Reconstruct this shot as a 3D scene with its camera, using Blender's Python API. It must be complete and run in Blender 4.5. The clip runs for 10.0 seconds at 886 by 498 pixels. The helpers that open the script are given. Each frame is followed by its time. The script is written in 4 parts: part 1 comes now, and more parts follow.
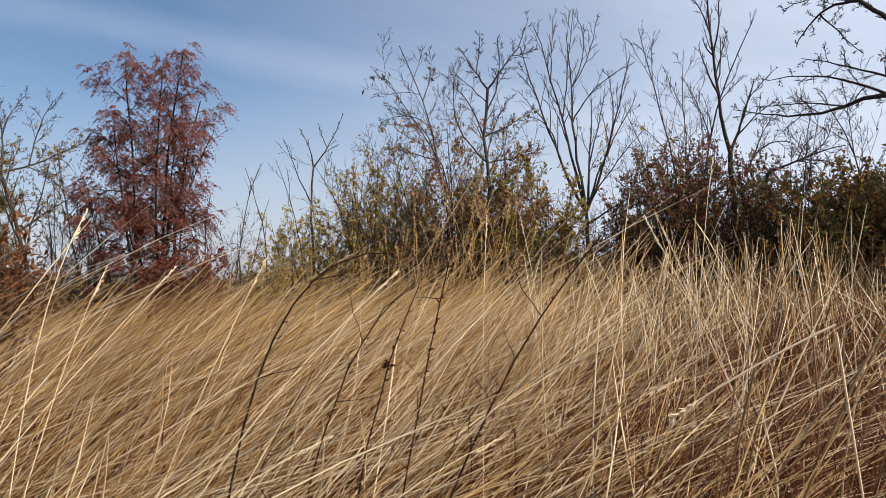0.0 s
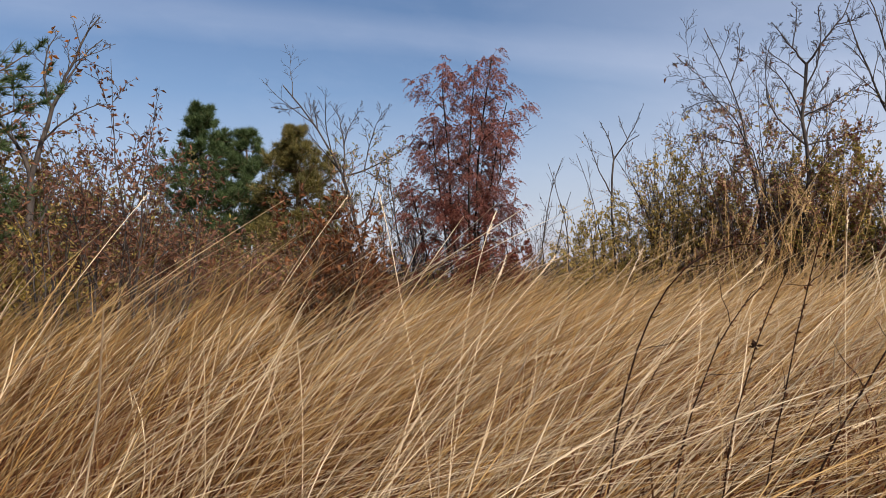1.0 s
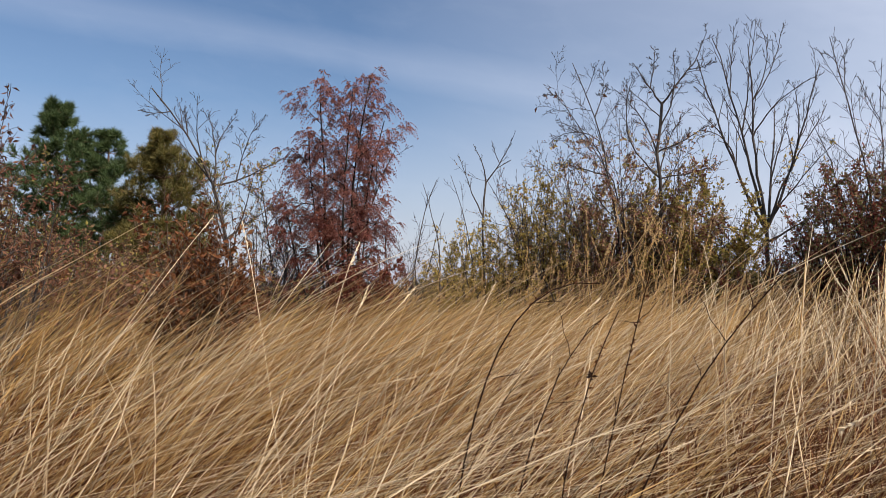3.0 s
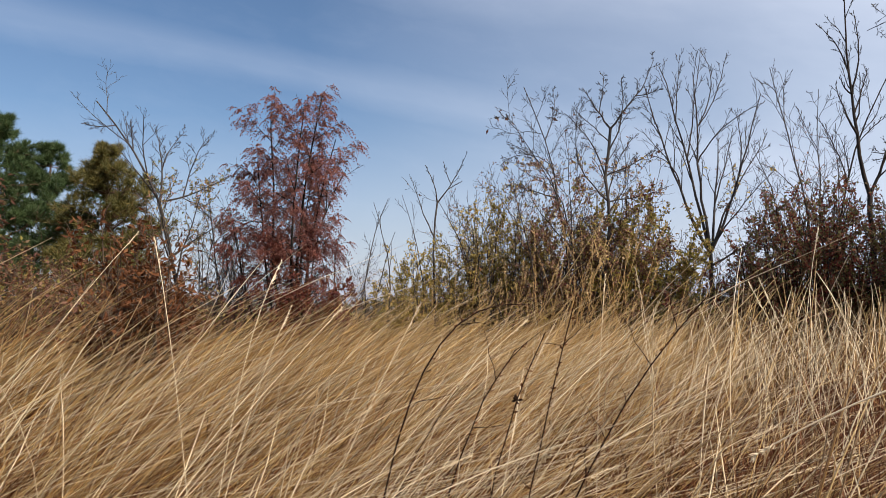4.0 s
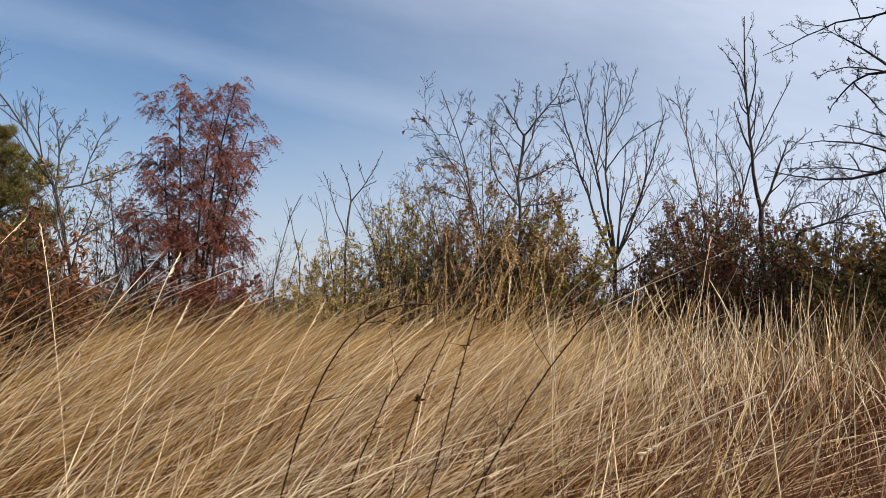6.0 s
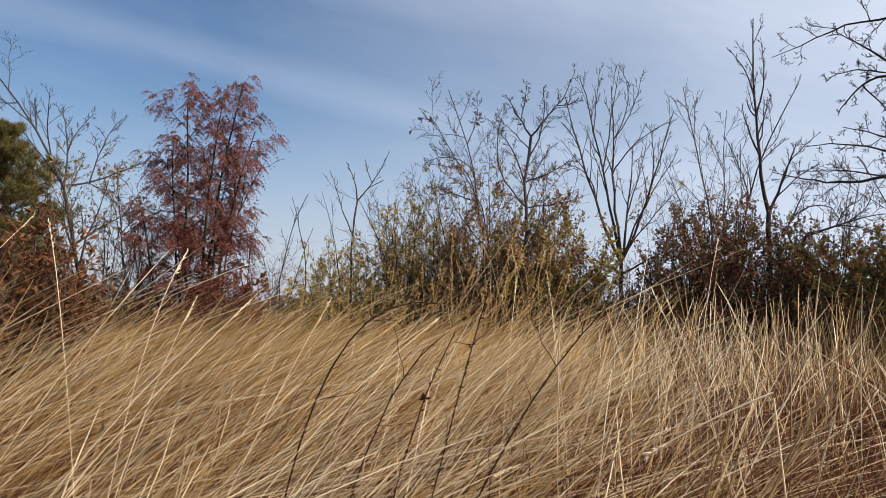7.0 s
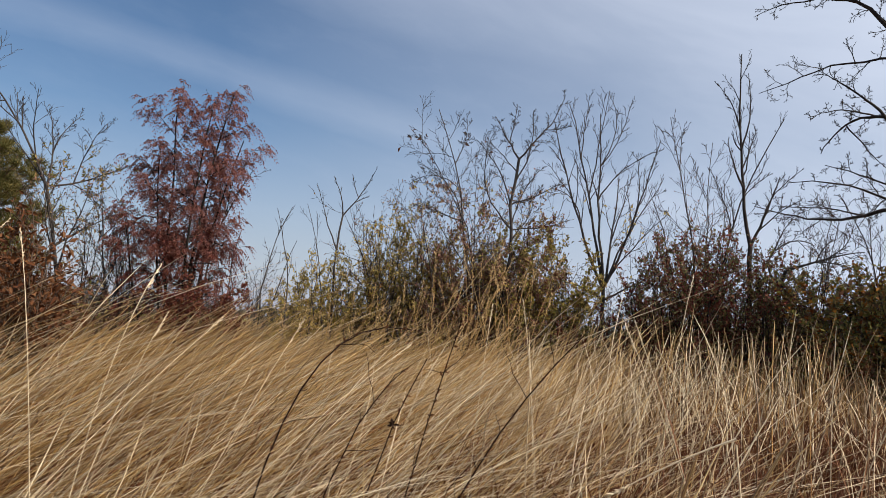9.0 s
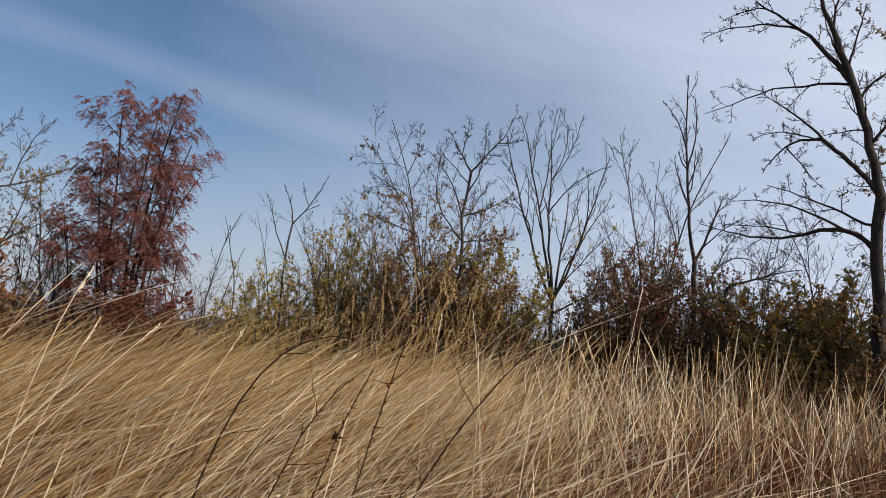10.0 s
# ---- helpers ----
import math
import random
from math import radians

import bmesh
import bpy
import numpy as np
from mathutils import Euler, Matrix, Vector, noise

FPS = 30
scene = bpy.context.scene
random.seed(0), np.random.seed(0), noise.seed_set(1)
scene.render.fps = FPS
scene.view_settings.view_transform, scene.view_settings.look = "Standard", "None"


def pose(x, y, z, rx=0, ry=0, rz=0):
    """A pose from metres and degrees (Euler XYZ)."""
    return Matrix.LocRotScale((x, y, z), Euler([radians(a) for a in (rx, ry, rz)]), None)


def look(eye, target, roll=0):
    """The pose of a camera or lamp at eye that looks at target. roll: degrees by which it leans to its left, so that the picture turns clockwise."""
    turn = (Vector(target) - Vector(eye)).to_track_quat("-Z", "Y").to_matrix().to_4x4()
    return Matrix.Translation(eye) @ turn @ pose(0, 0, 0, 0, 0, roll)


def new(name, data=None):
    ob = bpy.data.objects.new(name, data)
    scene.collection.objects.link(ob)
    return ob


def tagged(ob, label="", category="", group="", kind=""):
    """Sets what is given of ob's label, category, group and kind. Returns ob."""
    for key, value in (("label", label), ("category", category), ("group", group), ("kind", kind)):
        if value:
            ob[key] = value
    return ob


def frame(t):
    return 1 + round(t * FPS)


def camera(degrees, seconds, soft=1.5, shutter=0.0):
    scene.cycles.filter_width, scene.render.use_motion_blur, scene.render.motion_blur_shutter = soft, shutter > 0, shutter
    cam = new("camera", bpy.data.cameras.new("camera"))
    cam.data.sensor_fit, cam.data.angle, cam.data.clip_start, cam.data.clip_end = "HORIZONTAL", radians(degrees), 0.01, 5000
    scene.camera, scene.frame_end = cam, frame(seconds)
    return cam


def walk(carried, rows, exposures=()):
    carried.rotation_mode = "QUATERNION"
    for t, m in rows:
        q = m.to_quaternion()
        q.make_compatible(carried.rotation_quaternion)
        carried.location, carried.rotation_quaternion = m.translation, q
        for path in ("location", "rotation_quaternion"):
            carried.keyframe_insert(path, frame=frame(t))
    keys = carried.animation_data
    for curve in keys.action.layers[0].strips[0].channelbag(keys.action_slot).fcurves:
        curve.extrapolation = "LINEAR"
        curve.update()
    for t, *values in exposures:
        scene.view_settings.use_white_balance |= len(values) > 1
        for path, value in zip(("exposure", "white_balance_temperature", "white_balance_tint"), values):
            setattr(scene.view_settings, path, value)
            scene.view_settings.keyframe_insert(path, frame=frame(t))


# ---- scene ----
# ---------------------------------------------------------------- camera
EYE = 1.35
cam = camera(62.8, 10.0, soft=0.7)
PATH = [
    (0, 0.000, 0.000, 0.000, 0.00, 2.00, 2.50),
    (0.5, -0.033, -0.044, -0.006, 8.97, 2.06, 3.19),
    (1, -0.154, -0.349, -0.003, 22.63, 2.21, 1.93),
    (1.5, -0.175, -0.463, 0.007, 25.79, 2.18, 0.82),
    (2, -0.165, -0.455, 0.010, 24.60, 2.14, 1.09),
    (2.5, -0.121, -0.411, 0.021, 17.20, 2.18, 0.84),
    (2.7, -0.110, -0.427, 0.035, 14.84, 2.54, 0.62),
    (3.8, -0.027, -0.353, 0.049, 10.15, 4.59, 0.42),
    (4, -0.017, -0.346, 0.044, 9.09, 4.75, 0.15),
    (4.5, -0.008, -0.339, 0.039, 4.67, 4.76, -0.27),
    (5, 0.001, -0.333, 0.041, 2.65, 4.71, -0.72),
    (5.5, 0.000, -0.334, 0.040, 2.12, 4.81, -1.05),
    (7, -0.002, -0.335, 0.035, 2.55, 4.89, -1.61),
    (7.5, -0.004, -0.337, 0.028, 2.80, 4.45, -2.29),
    (8, 0.004, -0.334, 0.035, 2.62, 4.49, -3.02),
    (8.5, 0.009, -0.351, 0.051, 2.17, 5.33, -3.82),
    (9, 0.021, -0.335, 0.063, 1.11, 6.32, -4.10),
    (9.5, 0.005, -0.313, 0.043, -0.01, 6.96, -4.51),
    (10, 0.026, -0.286, 0.058, -2.87, 7.56, -4.67),
]
walk(cam, [(t, pose(x, y, EYE + z, 90 + pitch, roll, yaw)) for t, x, y, z, yaw, pitch, roll in PATH],
     exposures=[(0.0, 0.80, 6950, 16), (1.5, 0.72, 7050, 21), (4.5, 0.78, 6880, 15), (7.5, 0.70, 6880, 15), (10.0, 0.53, 6760, 14)])

# ---------------------------------------------------------------- sky and sun
SUN_AZ, SUN_EL = 120.0, 41.0      # degrees to the right of straight ahead, and above the horizon


def way(az, el=0.0):
    """Unit vector for an azimuth (degrees, positive to the left) and an elevation."""
    a, e = radians(az), radians(el)
    return Vector((-math.sin(a) * math.cos(e), math.cos(a) * math.cos(e), math.sin(e)))


class Nodes:
    """Short hand for building a node tree."""

    def __init__(self, tree):
        self.tree = tree
        tree.nodes.clear()

    def add(self, kind, **sets):
        n = self.tree.nodes.new(kind)
        for key, value in sets.items():
            if key in n.inputs:
                n.inputs[key].default_value = value
            else:
                setattr(n, key, value)
        return n

    def link(self, a, b):
        self.tree.links.new(a, b)

    def math(self, op, a, b=0.0, clamp=False):
        n = self.tree.nodes.new("ShaderNodeMath")
        n.operation, n.use_clamp = op, clamp
        for i, v in enumerate((a, b)):
            if isinstance(v, (int, float)):
                n.inputs[i].default_value = v
            else:
                self.link(v, n.inputs[i])
        return n.outputs[0]

    def ramp(self, fac, stops, mode="LINEAR"):
        n = self.tree.nodes.new("ShaderNodeValToRGB")
        n.color_ramp.interpolation = mode
        els = n.color_ramp.elements
        while len(els) < len(stops):
            els.new(0.5)
        for e, (p, c) in zip(els, stops):
            e.position, e.color = p, (*c, 1) if len(c) == 3 else c
        self.link(fac, n.inputs[0])
        return n.outputs[0]

    def mix(self, fac, a, b, blend="MIX"):
        n = self.tree.nodes.new("ShaderNodeMix")
        n.data_type, n.blend_type = "RGBA", blend
        for i, v in ((0, fac), (6, a), (7, b)):
            if isinstance(v, (int, float)):
                n.inputs[i].default_value = v
            elif isinstance(v, tuple):
                n.inputs[i].default_value = (*v, 1)
            else:
                self.link(v, n.inputs[i])
        return n.outputs[2]

    def noise(self, vec, scale, detail=4.0, rough=0.55, distortion=0.0):
        n = self.add("ShaderNodeTexNoise", Scale=scale, Detail=detail, Roughness=rough, Distortion=distortion)
        if vec is not None:
            self.link(vec, n.inputs["Vector"])
        return n.outputs["Fac"]


def make_world():
    world = bpy.data.worlds.new("world")
    scene.world = world
    world.use_nodes = True
    N = Nodes(world.node_tree)
    out = N.add("ShaderNodeOutputWorld")
    back = N.add("ShaderNodeBackground", Strength=0.063)
    sky = N.add("ShaderNodeTexSky", sky_type="NISHITA", sun_disc=False, sun_elevation=radians(SUN_EL),
                sun_rotation=radians(SUN_AZ), altitude=100.0, air_density=1.0, dust_density=0.7, ozone_density=1.5)
    coord = N.add("ShaderNodeTexCoord").outputs["Generated"]
    sep = N.add("ShaderNodeSeparateXYZ")
    N.link(coord, sep.inputs[0])
    # thin high cloud: one long streak across the sky
    def across(p, q):
        """How far a direction lies above the great circle through p and q."""
        n = N.add("ShaderNodeVectorMath", operation="DOT_PRODUCT")
        N.link(coord, n.inputs[0])
        n.inputs[1].default_value = q.cross(p).normalized()
        return n.outputs["Value"]

    a, b = way(40.0, 19.6), way(4.0, 15.2)
    above = across(a, b)
    run = N.add("ShaderNodeVectorMath", operation="DOT_PRODUCT")
    N.link(coord, run.inputs[0])
    run.inputs[1].default_value = (b - a).normalized()
    stretch = N.add("ShaderNodeCombineXYZ")
    N.link(N.math("MULTIPLY", run.outputs["Value"], 1.6), stretch.inputs["X"])
    N.link(N.math("MULTIPLY", above, 4.0), stretch.inputs["Y"])
    N.link(N.math("MULTIPLY", sep.outputs["Y"], 0.6), stretch.inputs["Z"])
    rough = N.noise(stretch.outputs[0], 2.2, 5.0, 0.5, 0.3)
    drift = N.math("MULTIPLY", N.math("SUBTRACT", rough, 0.5), 0.035)
    off = N.math("ABSOLUTE", N.math("ADD", above, drift))
    streak = N.math("SUBTRACT", 1.25, N.math("DIVIDE", off, 0.026), True)
    streak = N.math("MULTIPLY", streak, N.math("ADD", 0.35, rough))
    # a bank of thin cloud with a slanting edge, thicker towards the sun
    bank = N.math("ADD", across(way(9.2, 23.5), way(-18.0, 17.7)), N.math("MULTIPLY", N.math("SUBTRACT", rough, 0.5), 0.10))
    bank = N.math("ADD", 0.15, N.math("MULTIPLY", bank, 9.0), True)
    soft = N.noise(stretch.outputs[0], 1.7, 5.0, 0.55, 0.6)
    bank = N.math("MULTIPLY", bank, N.math("ADD", 0.30, N.math("MULTIPLY", soft, 0.55)))
    right = N.math("MULTIPLY", N.math("ADD", sep.outputs["X"], 0.32, True), 1.0, True)
    veil = N.math("ADD", N.math("MULTIPLY", bank, 0.45), N.math("MULTIPLY", right, N.math("ADD", 0.45, N.math("MULTIPLY", soft, 0.55))))
    fine = N.math("MULTIPLY", N.math("SUBTRACT", N.noise(stretch.outputs[0], 7.0, 6.0, 0.6, 0.2), 0.48, True), 0.12)
    amount = N.math("ADD", N.math("ADD", N.math("MULTIPLY", streak, 0.15), veil), fine, True)
    low = N.math("SUBTRACT", 1.0, N.math("MULTIPLY", sep.outputs["Z"], 4.0), True)
    vivid = N.add("ShaderNodeHueSaturation", Saturation=1.17, Value=1.10)
    N.link(sky.outputs[0], vivid.inputs["Color"])
    hazed = N.mix(N.math("MULTIPLY", low, 0.85), vivid.outputs[0], (4.4, 5.1, 6.7))
    colour = N.mix(amount, hazed, (7.3, 8.5, 10.3))
    N.link(colour, back.inputs["Color"])
    N.link(back.outputs[0], out.inputs["Surface"])


make_world()
sun_lamp = new("sun", bpy.data.lights.new("sun", "SUN"))
sun_lamp.data.energy, sun_lamp.data.angle, sun_lamp.data.color = 4.15, radians(0.53), (1.0, 0.91, 0.77)
sun_lamp.matrix_world = look(way(-SUN_AZ, SUN_EL) * 60, (0, 0, 0))

# ---------------------------------------------------------------- materials
def material(name):
    m = bpy.data.materials.new(name)
    m.use_nodes = True
    return m, Nodes(m.node_tree)


def leaf_material(name, colours, through_light=0.45, rough=0.7, along=None, spots=0.25, shine=0.18):
    """Thin plant tissue: each island its own tint, blotches, some light passing through."""
    m, N = material(name)
    out = N.add("ShaderNodeOutputMaterial")
    geo = N.add("ShaderNodeNewGeometry")
    pos = N.add("ShaderNodeTexCoord").outputs["Object"]
    steps = [(i / max(1, len(colours) - 1), c) for i, c in enumerate(colours)]
    col = N.ramp(geo.outputs["Random Per Island"], steps)
    # along: colour by height, with low shade painted in at the foot
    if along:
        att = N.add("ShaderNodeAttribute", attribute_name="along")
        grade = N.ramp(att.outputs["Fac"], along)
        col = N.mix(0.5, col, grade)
    patch = N.noise(pos, 1.3, 3.0)
    col = N.mix(1.0, col, N.ramp(patch, [(0.3, (0.80, 0.78, 0.76)), (0.7, (1.12, 1.10, 1.06))]), "MULTIPLY")
    grain = N.noise(pos, 60.0, 2.0)
    col = N.mix(spots, col, N.ramp(grain, [(0.35, (0.45, 0.42, 0.40)), (0.6, (1.0, 1.0, 1.0))]), "MULTIPLY")
    face = N.add("ShaderNodeBsdfPrincipled", Roughness=rough)
    face.inputs["Specular IOR Level"].default_value = shine
    N.link(col, face.inputs["Base Color"])
    thin = N.add("ShaderNodeBsdfTranslucent")
    N.link(col, thin.inputs["Color"])
    both = N.add("ShaderNodeMixShader", Fac=through_light)
    both.inputs[0].default_value = through_light
    N.link(face.outputs[0], both.inputs[1])
    N.link(thin.outputs[0], both.inputs[2])
    N.link(both.outputs[0], out.inputs["Surface"])
    return m


def bark_material(name, dark, pale, scale=14.0, lichened=1.6):
    m, N = material(name)
    out = N.add("ShaderNodeOutputMaterial")
    pos = N.add("ShaderNodeTexCoord").outputs["Object"]
    flat = N.add("ShaderNodeMapping")
    flat.inputs["Scale"].default_value = (1.0, 1.0, 0.25)
    N.link(pos, flat.inputs["Vector"])
    ridge = N.noise(flat.outputs[0], scale, 6.0, 0.65)
    lichen = N.noise(pos, 3.0, 4.0)
    col = N.ramp(ridge, [(0.3, dark), (0.7, pale)])
    col = N.mix(N.math("MULTIPLY", N.math("SUBTRACT", lichen, 0.52, True), lichened, True), col, (0.10, 0.095, 0.078))
    skin = N.add("ShaderNodeBsdfPrincipled", Roughness=0.9)
    skin.inputs["Specular IOR Level"].default_value = 0.15
    N.link(col, skin.inputs["Base Color"])
    bump = N.add("ShaderNodeBump", Strength=0.5, Distance=0.02)
    N.link(ridge, bump.inputs["Height"])
    N.link(bump.outputs[0], skin.inputs["Normal"])
    N.link(skin.outputs[0], out.inputs["Surface"])
    return m


def ground_material():
    m, N = material("dry_soil")
    out = N.add("ShaderNodeOutputMaterial")
    pos = N.add("ShaderNodeTexCoord").outputs["Object"]
    big, fine = N.noise(pos, 0.35, 5.0), N.noise(pos, 18.0, 6.0, 0.7)
    col = N.mix(fine, N.ramp(big, [(0.3, (0.20, 0.13, 0.07)), (0.7, (0.34, 0.25, 0.13))]), (0.14, 0.085, 0.05))
    skin = N.add("ShaderNodeBsdfPrincipled", Roughness=0.95)
    N.link(col, skin.inputs["Base Color"])
    bump = N.add("ShaderNodeBump", Strength=0.8, Distance=0.03)
    N.link(fine, bump.inputs["Height"])
    N.link(bump.outputs[0], skin.inputs["Normal"])
    N.link(skin.outputs[0], out.inputs["Surface"])
    return m


BARK_GREY = bark_material("grey_bark", (0.024, 0.021, 0.020), (0.078, 0.068, 0.062))
BARK_DARK = bark_material("dark_bark", (0.014, 0.011, 0.010), (0.045, 0.036, 0.032))
BARK_BROWN = bark_material("brown_bark", (0.050, 0.036, 0.027), (0.15, 0.108, 0.080))
BARK_PINE = bark_material("pine_bark", (0.06, 0.038, 0.028), (0.22, 0.14, 0.09))
SOIL = ground_material()
# Foot to tip: rust to pale straw, foot darkened further as painted shade.
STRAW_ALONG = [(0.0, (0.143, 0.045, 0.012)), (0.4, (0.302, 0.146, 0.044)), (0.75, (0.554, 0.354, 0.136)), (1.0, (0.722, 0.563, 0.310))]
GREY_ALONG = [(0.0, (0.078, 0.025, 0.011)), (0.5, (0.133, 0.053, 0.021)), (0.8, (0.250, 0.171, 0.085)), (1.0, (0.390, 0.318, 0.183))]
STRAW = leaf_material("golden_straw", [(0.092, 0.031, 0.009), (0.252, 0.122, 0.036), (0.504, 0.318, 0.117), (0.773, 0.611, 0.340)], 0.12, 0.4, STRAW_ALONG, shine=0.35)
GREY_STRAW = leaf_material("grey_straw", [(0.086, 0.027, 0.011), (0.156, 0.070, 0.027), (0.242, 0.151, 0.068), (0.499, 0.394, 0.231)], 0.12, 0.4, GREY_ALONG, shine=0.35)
# Rust tone, lowered further so the understory holds painted shade between stems.
RUST_SHADE_LEAF = leaf_material("rusty_shaded_blades", [(0.064, 0.020, 0.011), (0.111, 0.038, 0.017), (0.178, 0.081, 0.032), (0.085, 0.027, 0.014)], 0.15)
PALE_STRAW = leaf_material("pale_straw", [(0.670, 0.539, 0.353), (0.818, 0.716, 0.530)], 0.1, 0.4, spots=0.05)
DARK_STEM = bark_material("dark_weed_stem", (0.014, 0.0072, 0.0048), (0.042, 0.022, 0.014), 60.0, 0.0)
L_RED = leaf_material("red_leaflets", [(0.20, 0.076, 0.070), (0.26, 0.105, 0.090), (0.33, 0.16, 0.125), (0.19, 0.085, 0.085)], 0.55)
L_CRIMSON = leaf_material("crimson_leaves", [(0.13, 0.040, 0.034), (0.20, 0.058, 0.046), (0.25, 0.105, 0.062)], 0.5)
L_RUST = leaf_material("rust_oak_leaves", [(0.095, 0.036, 0.016), (0.15, 0.060, 0.024), (0.12, 0.045, 0.020), (0.21, 0.10, 0.042)], 0.3)
L_BROWN = leaf_material("brown_oak_leaves", [(0.10, 0.048, 0.032), (0.15, 0.072, 0.046), (0.20, 0.10, 0.062)], 0.3)
L_YELLOW = leaf_material("yellow_green_leaves", [(0.40, 0.32, 0.090), (0.53, 0.42, 0.120), (0.61, 0.48, 0.160), (0.46, 0.31, 0.12)], 0.6)
L_OLIVE = leaf_material("olive_leaves", [(0.20, 0.20, 0.055), (0.30, 0.27, 0.08), (0.38, 0.30, 0.11), (0.28, 0.16, 0.07)], 0.5)
L_PURPLE = leaf_material("dry_purple_leaves", [(0.25, 0.125, 0.105), (0.34, 0.19, 0.145), (0.40, 0.28, 0.17), (0.22, 0.17, 0.09)], 0.5)
L_DARK = leaf_material("dark_evergreen_leaves", [(0.13, 0.140, 0.060), (0.20, 0.190, 0.080), (0.20, 0.105, 0.070), (0.15, 0.12, 0.065)], 0.5)
L_ORANGE = leaf_material("orange_leaves", [(0.34, 0.13, 0.03), (0.44, 0.22, 0.05), (0.30, 0.09, 0.03)], 0.5)
NEEDLE = leaf_material("pine_needles", [(0.040, 0.080, 0.034), (0.065, 0.110, 0.045), (0.085, 0.120, 0.050)], 0.3, 0.5)
NEEDLE_PALE = leaf_material("yellowing_needles", [(0.07, 0.085, 0.03), (0.13, 0.12, 0.04), (0.19, 0.15, 0.05)], 0.25, 0.5)
FAR_LEAF = leaf_material("far_foliage", [(0.10, 0.11, 0.09), (0.15, 0.14, 0.11), (0.17, 0.13, 0.11)], 0.3)


# ---------------------------------------------------------------- mesh helpers
def mesh_of(name, verts, faces, along=None, smooth=False):
    """A mesh from arrays: verts (n, 3), faces (m, 3 or 4)."""
    verts, faces = np.asarray(verts, np.float32), np.asarray(faces, np.int32)
    me = bpy.data.meshes.new(name)
    k = faces.shape[1]
    me.vertices.add(len(verts))
    me.vertices.foreach_set("co", verts.ravel())
    me.loops.add(faces.size)
    me.loops.foreach_set("vertex_index", faces.ravel())
    me.polygons.add(len(faces))
    me.polygons.foreach_set("loop_start", np.arange(0, faces.size, k, dtype=np.int32))
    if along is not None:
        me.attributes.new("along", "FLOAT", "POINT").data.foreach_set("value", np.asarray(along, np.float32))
    me.update(calc_edges=True)
    if smooth:
        me.polygons.foreach_set("use_smooth", np.ones(len(faces), bool))
    return me


def part(name, me, mat, parent, label="", kind=""):
    ob = new(name, me)
    me.materials.append(mat)
    ob.parent = parent
    return tagged(ob, label, kind=kind)


def thing(name, label, category, at=(0, 0, 0), turn=0.0, group="", kind=""):
    ob = new(name)
    ob.empty_display_size = 0.2
    ob.matrix_world = pose(at[0], at[1], at[2], 0, 0, turn)
    return tagged(ob, label, category, group, kind)


def unit(v):
    return v / (np.linalg.norm(v, axis=-1, keepdims=True) + 1e-9)


def tubes(lines, sides=5):
    """Tapered tubes along polylines: a list of (points, radii). Returns verts and quads."""
    V, F, base = [], [], 0
    ang = np.arange(sides) * 2 * np.pi / sides
    ca, sa = np.cos(ang), np.sin(ang)
    sizes = {}
    for pts, rad in lines:
        sizes.setdefault(len(pts), []).append((pts, rad))
    for n, same in sizes.items():
        m = len(same)
        pts, rad = np.array([a for a, _ in same], float), np.array([b for _, b in same], float)
        tan = unit(np.gradient(pts, axis=1))
        ref = np.where(np.abs(tan[:, :1, 1:2]) < 0.8, np.array([0.31, 0.87, 0.38]), np.array([0.9, 0.1, 0.4]))
        u = unit(np.cross(tan, np.broadcast_to(ref, tan.shape)))
        w = np.cross(tan, u)
        ring = pts[:, :, None] + rad[:, :, None, None] * (ca[None, None, :, None] * u[:, :, None] + sa[None, None, :, None] * w[:, :, None])
        V.append(ring.reshape(-1, 3))
        first = np.arange(m)[:, None, None] * n * sides + np.arange(n - 1)[None, :, None] * sides
        i = (first + np.arange(sides)[None, None]).ravel()
        j = (first + (np.arange(sides)[None, None] + 1) % sides).ravel()
        F.append(np.stack([i, j, j + sides, i + sides], 1) + base)
        base += m * n * sides
    return np.concatenate(V), np.concatenate(F)


def leaves(at, to, size, width=0.5, fold=0.25, rng=None):
    """Pointed leaves folded along the midrib."""
    at, to = np.asarray(at, float), unit(np.asarray(to, float))
    n = len(at)
    size = np.broadcast_to(size, (n,))[:, None]
    side = unit(np.cross(to, unit(rng.normal(size=(n, 3)))))
    up = np.cross(side, to)
    w = size * width * 0.5
    base, tip = at, at + to * size - up * size * 0.12
    l = at + to * size * 0.45 + side * w + up * w * fold * 2
    r = at + to * size * 0.45 - side * w + up * w * fold * 2
    V = np.stack([base, l, tip, r], 1).reshape(-1, 3)
    k = np.arange(n)[:, None] * 4
    F = np.concatenate([k + [0, 2, 1], k + [0, 3, 2]])
    return V, F


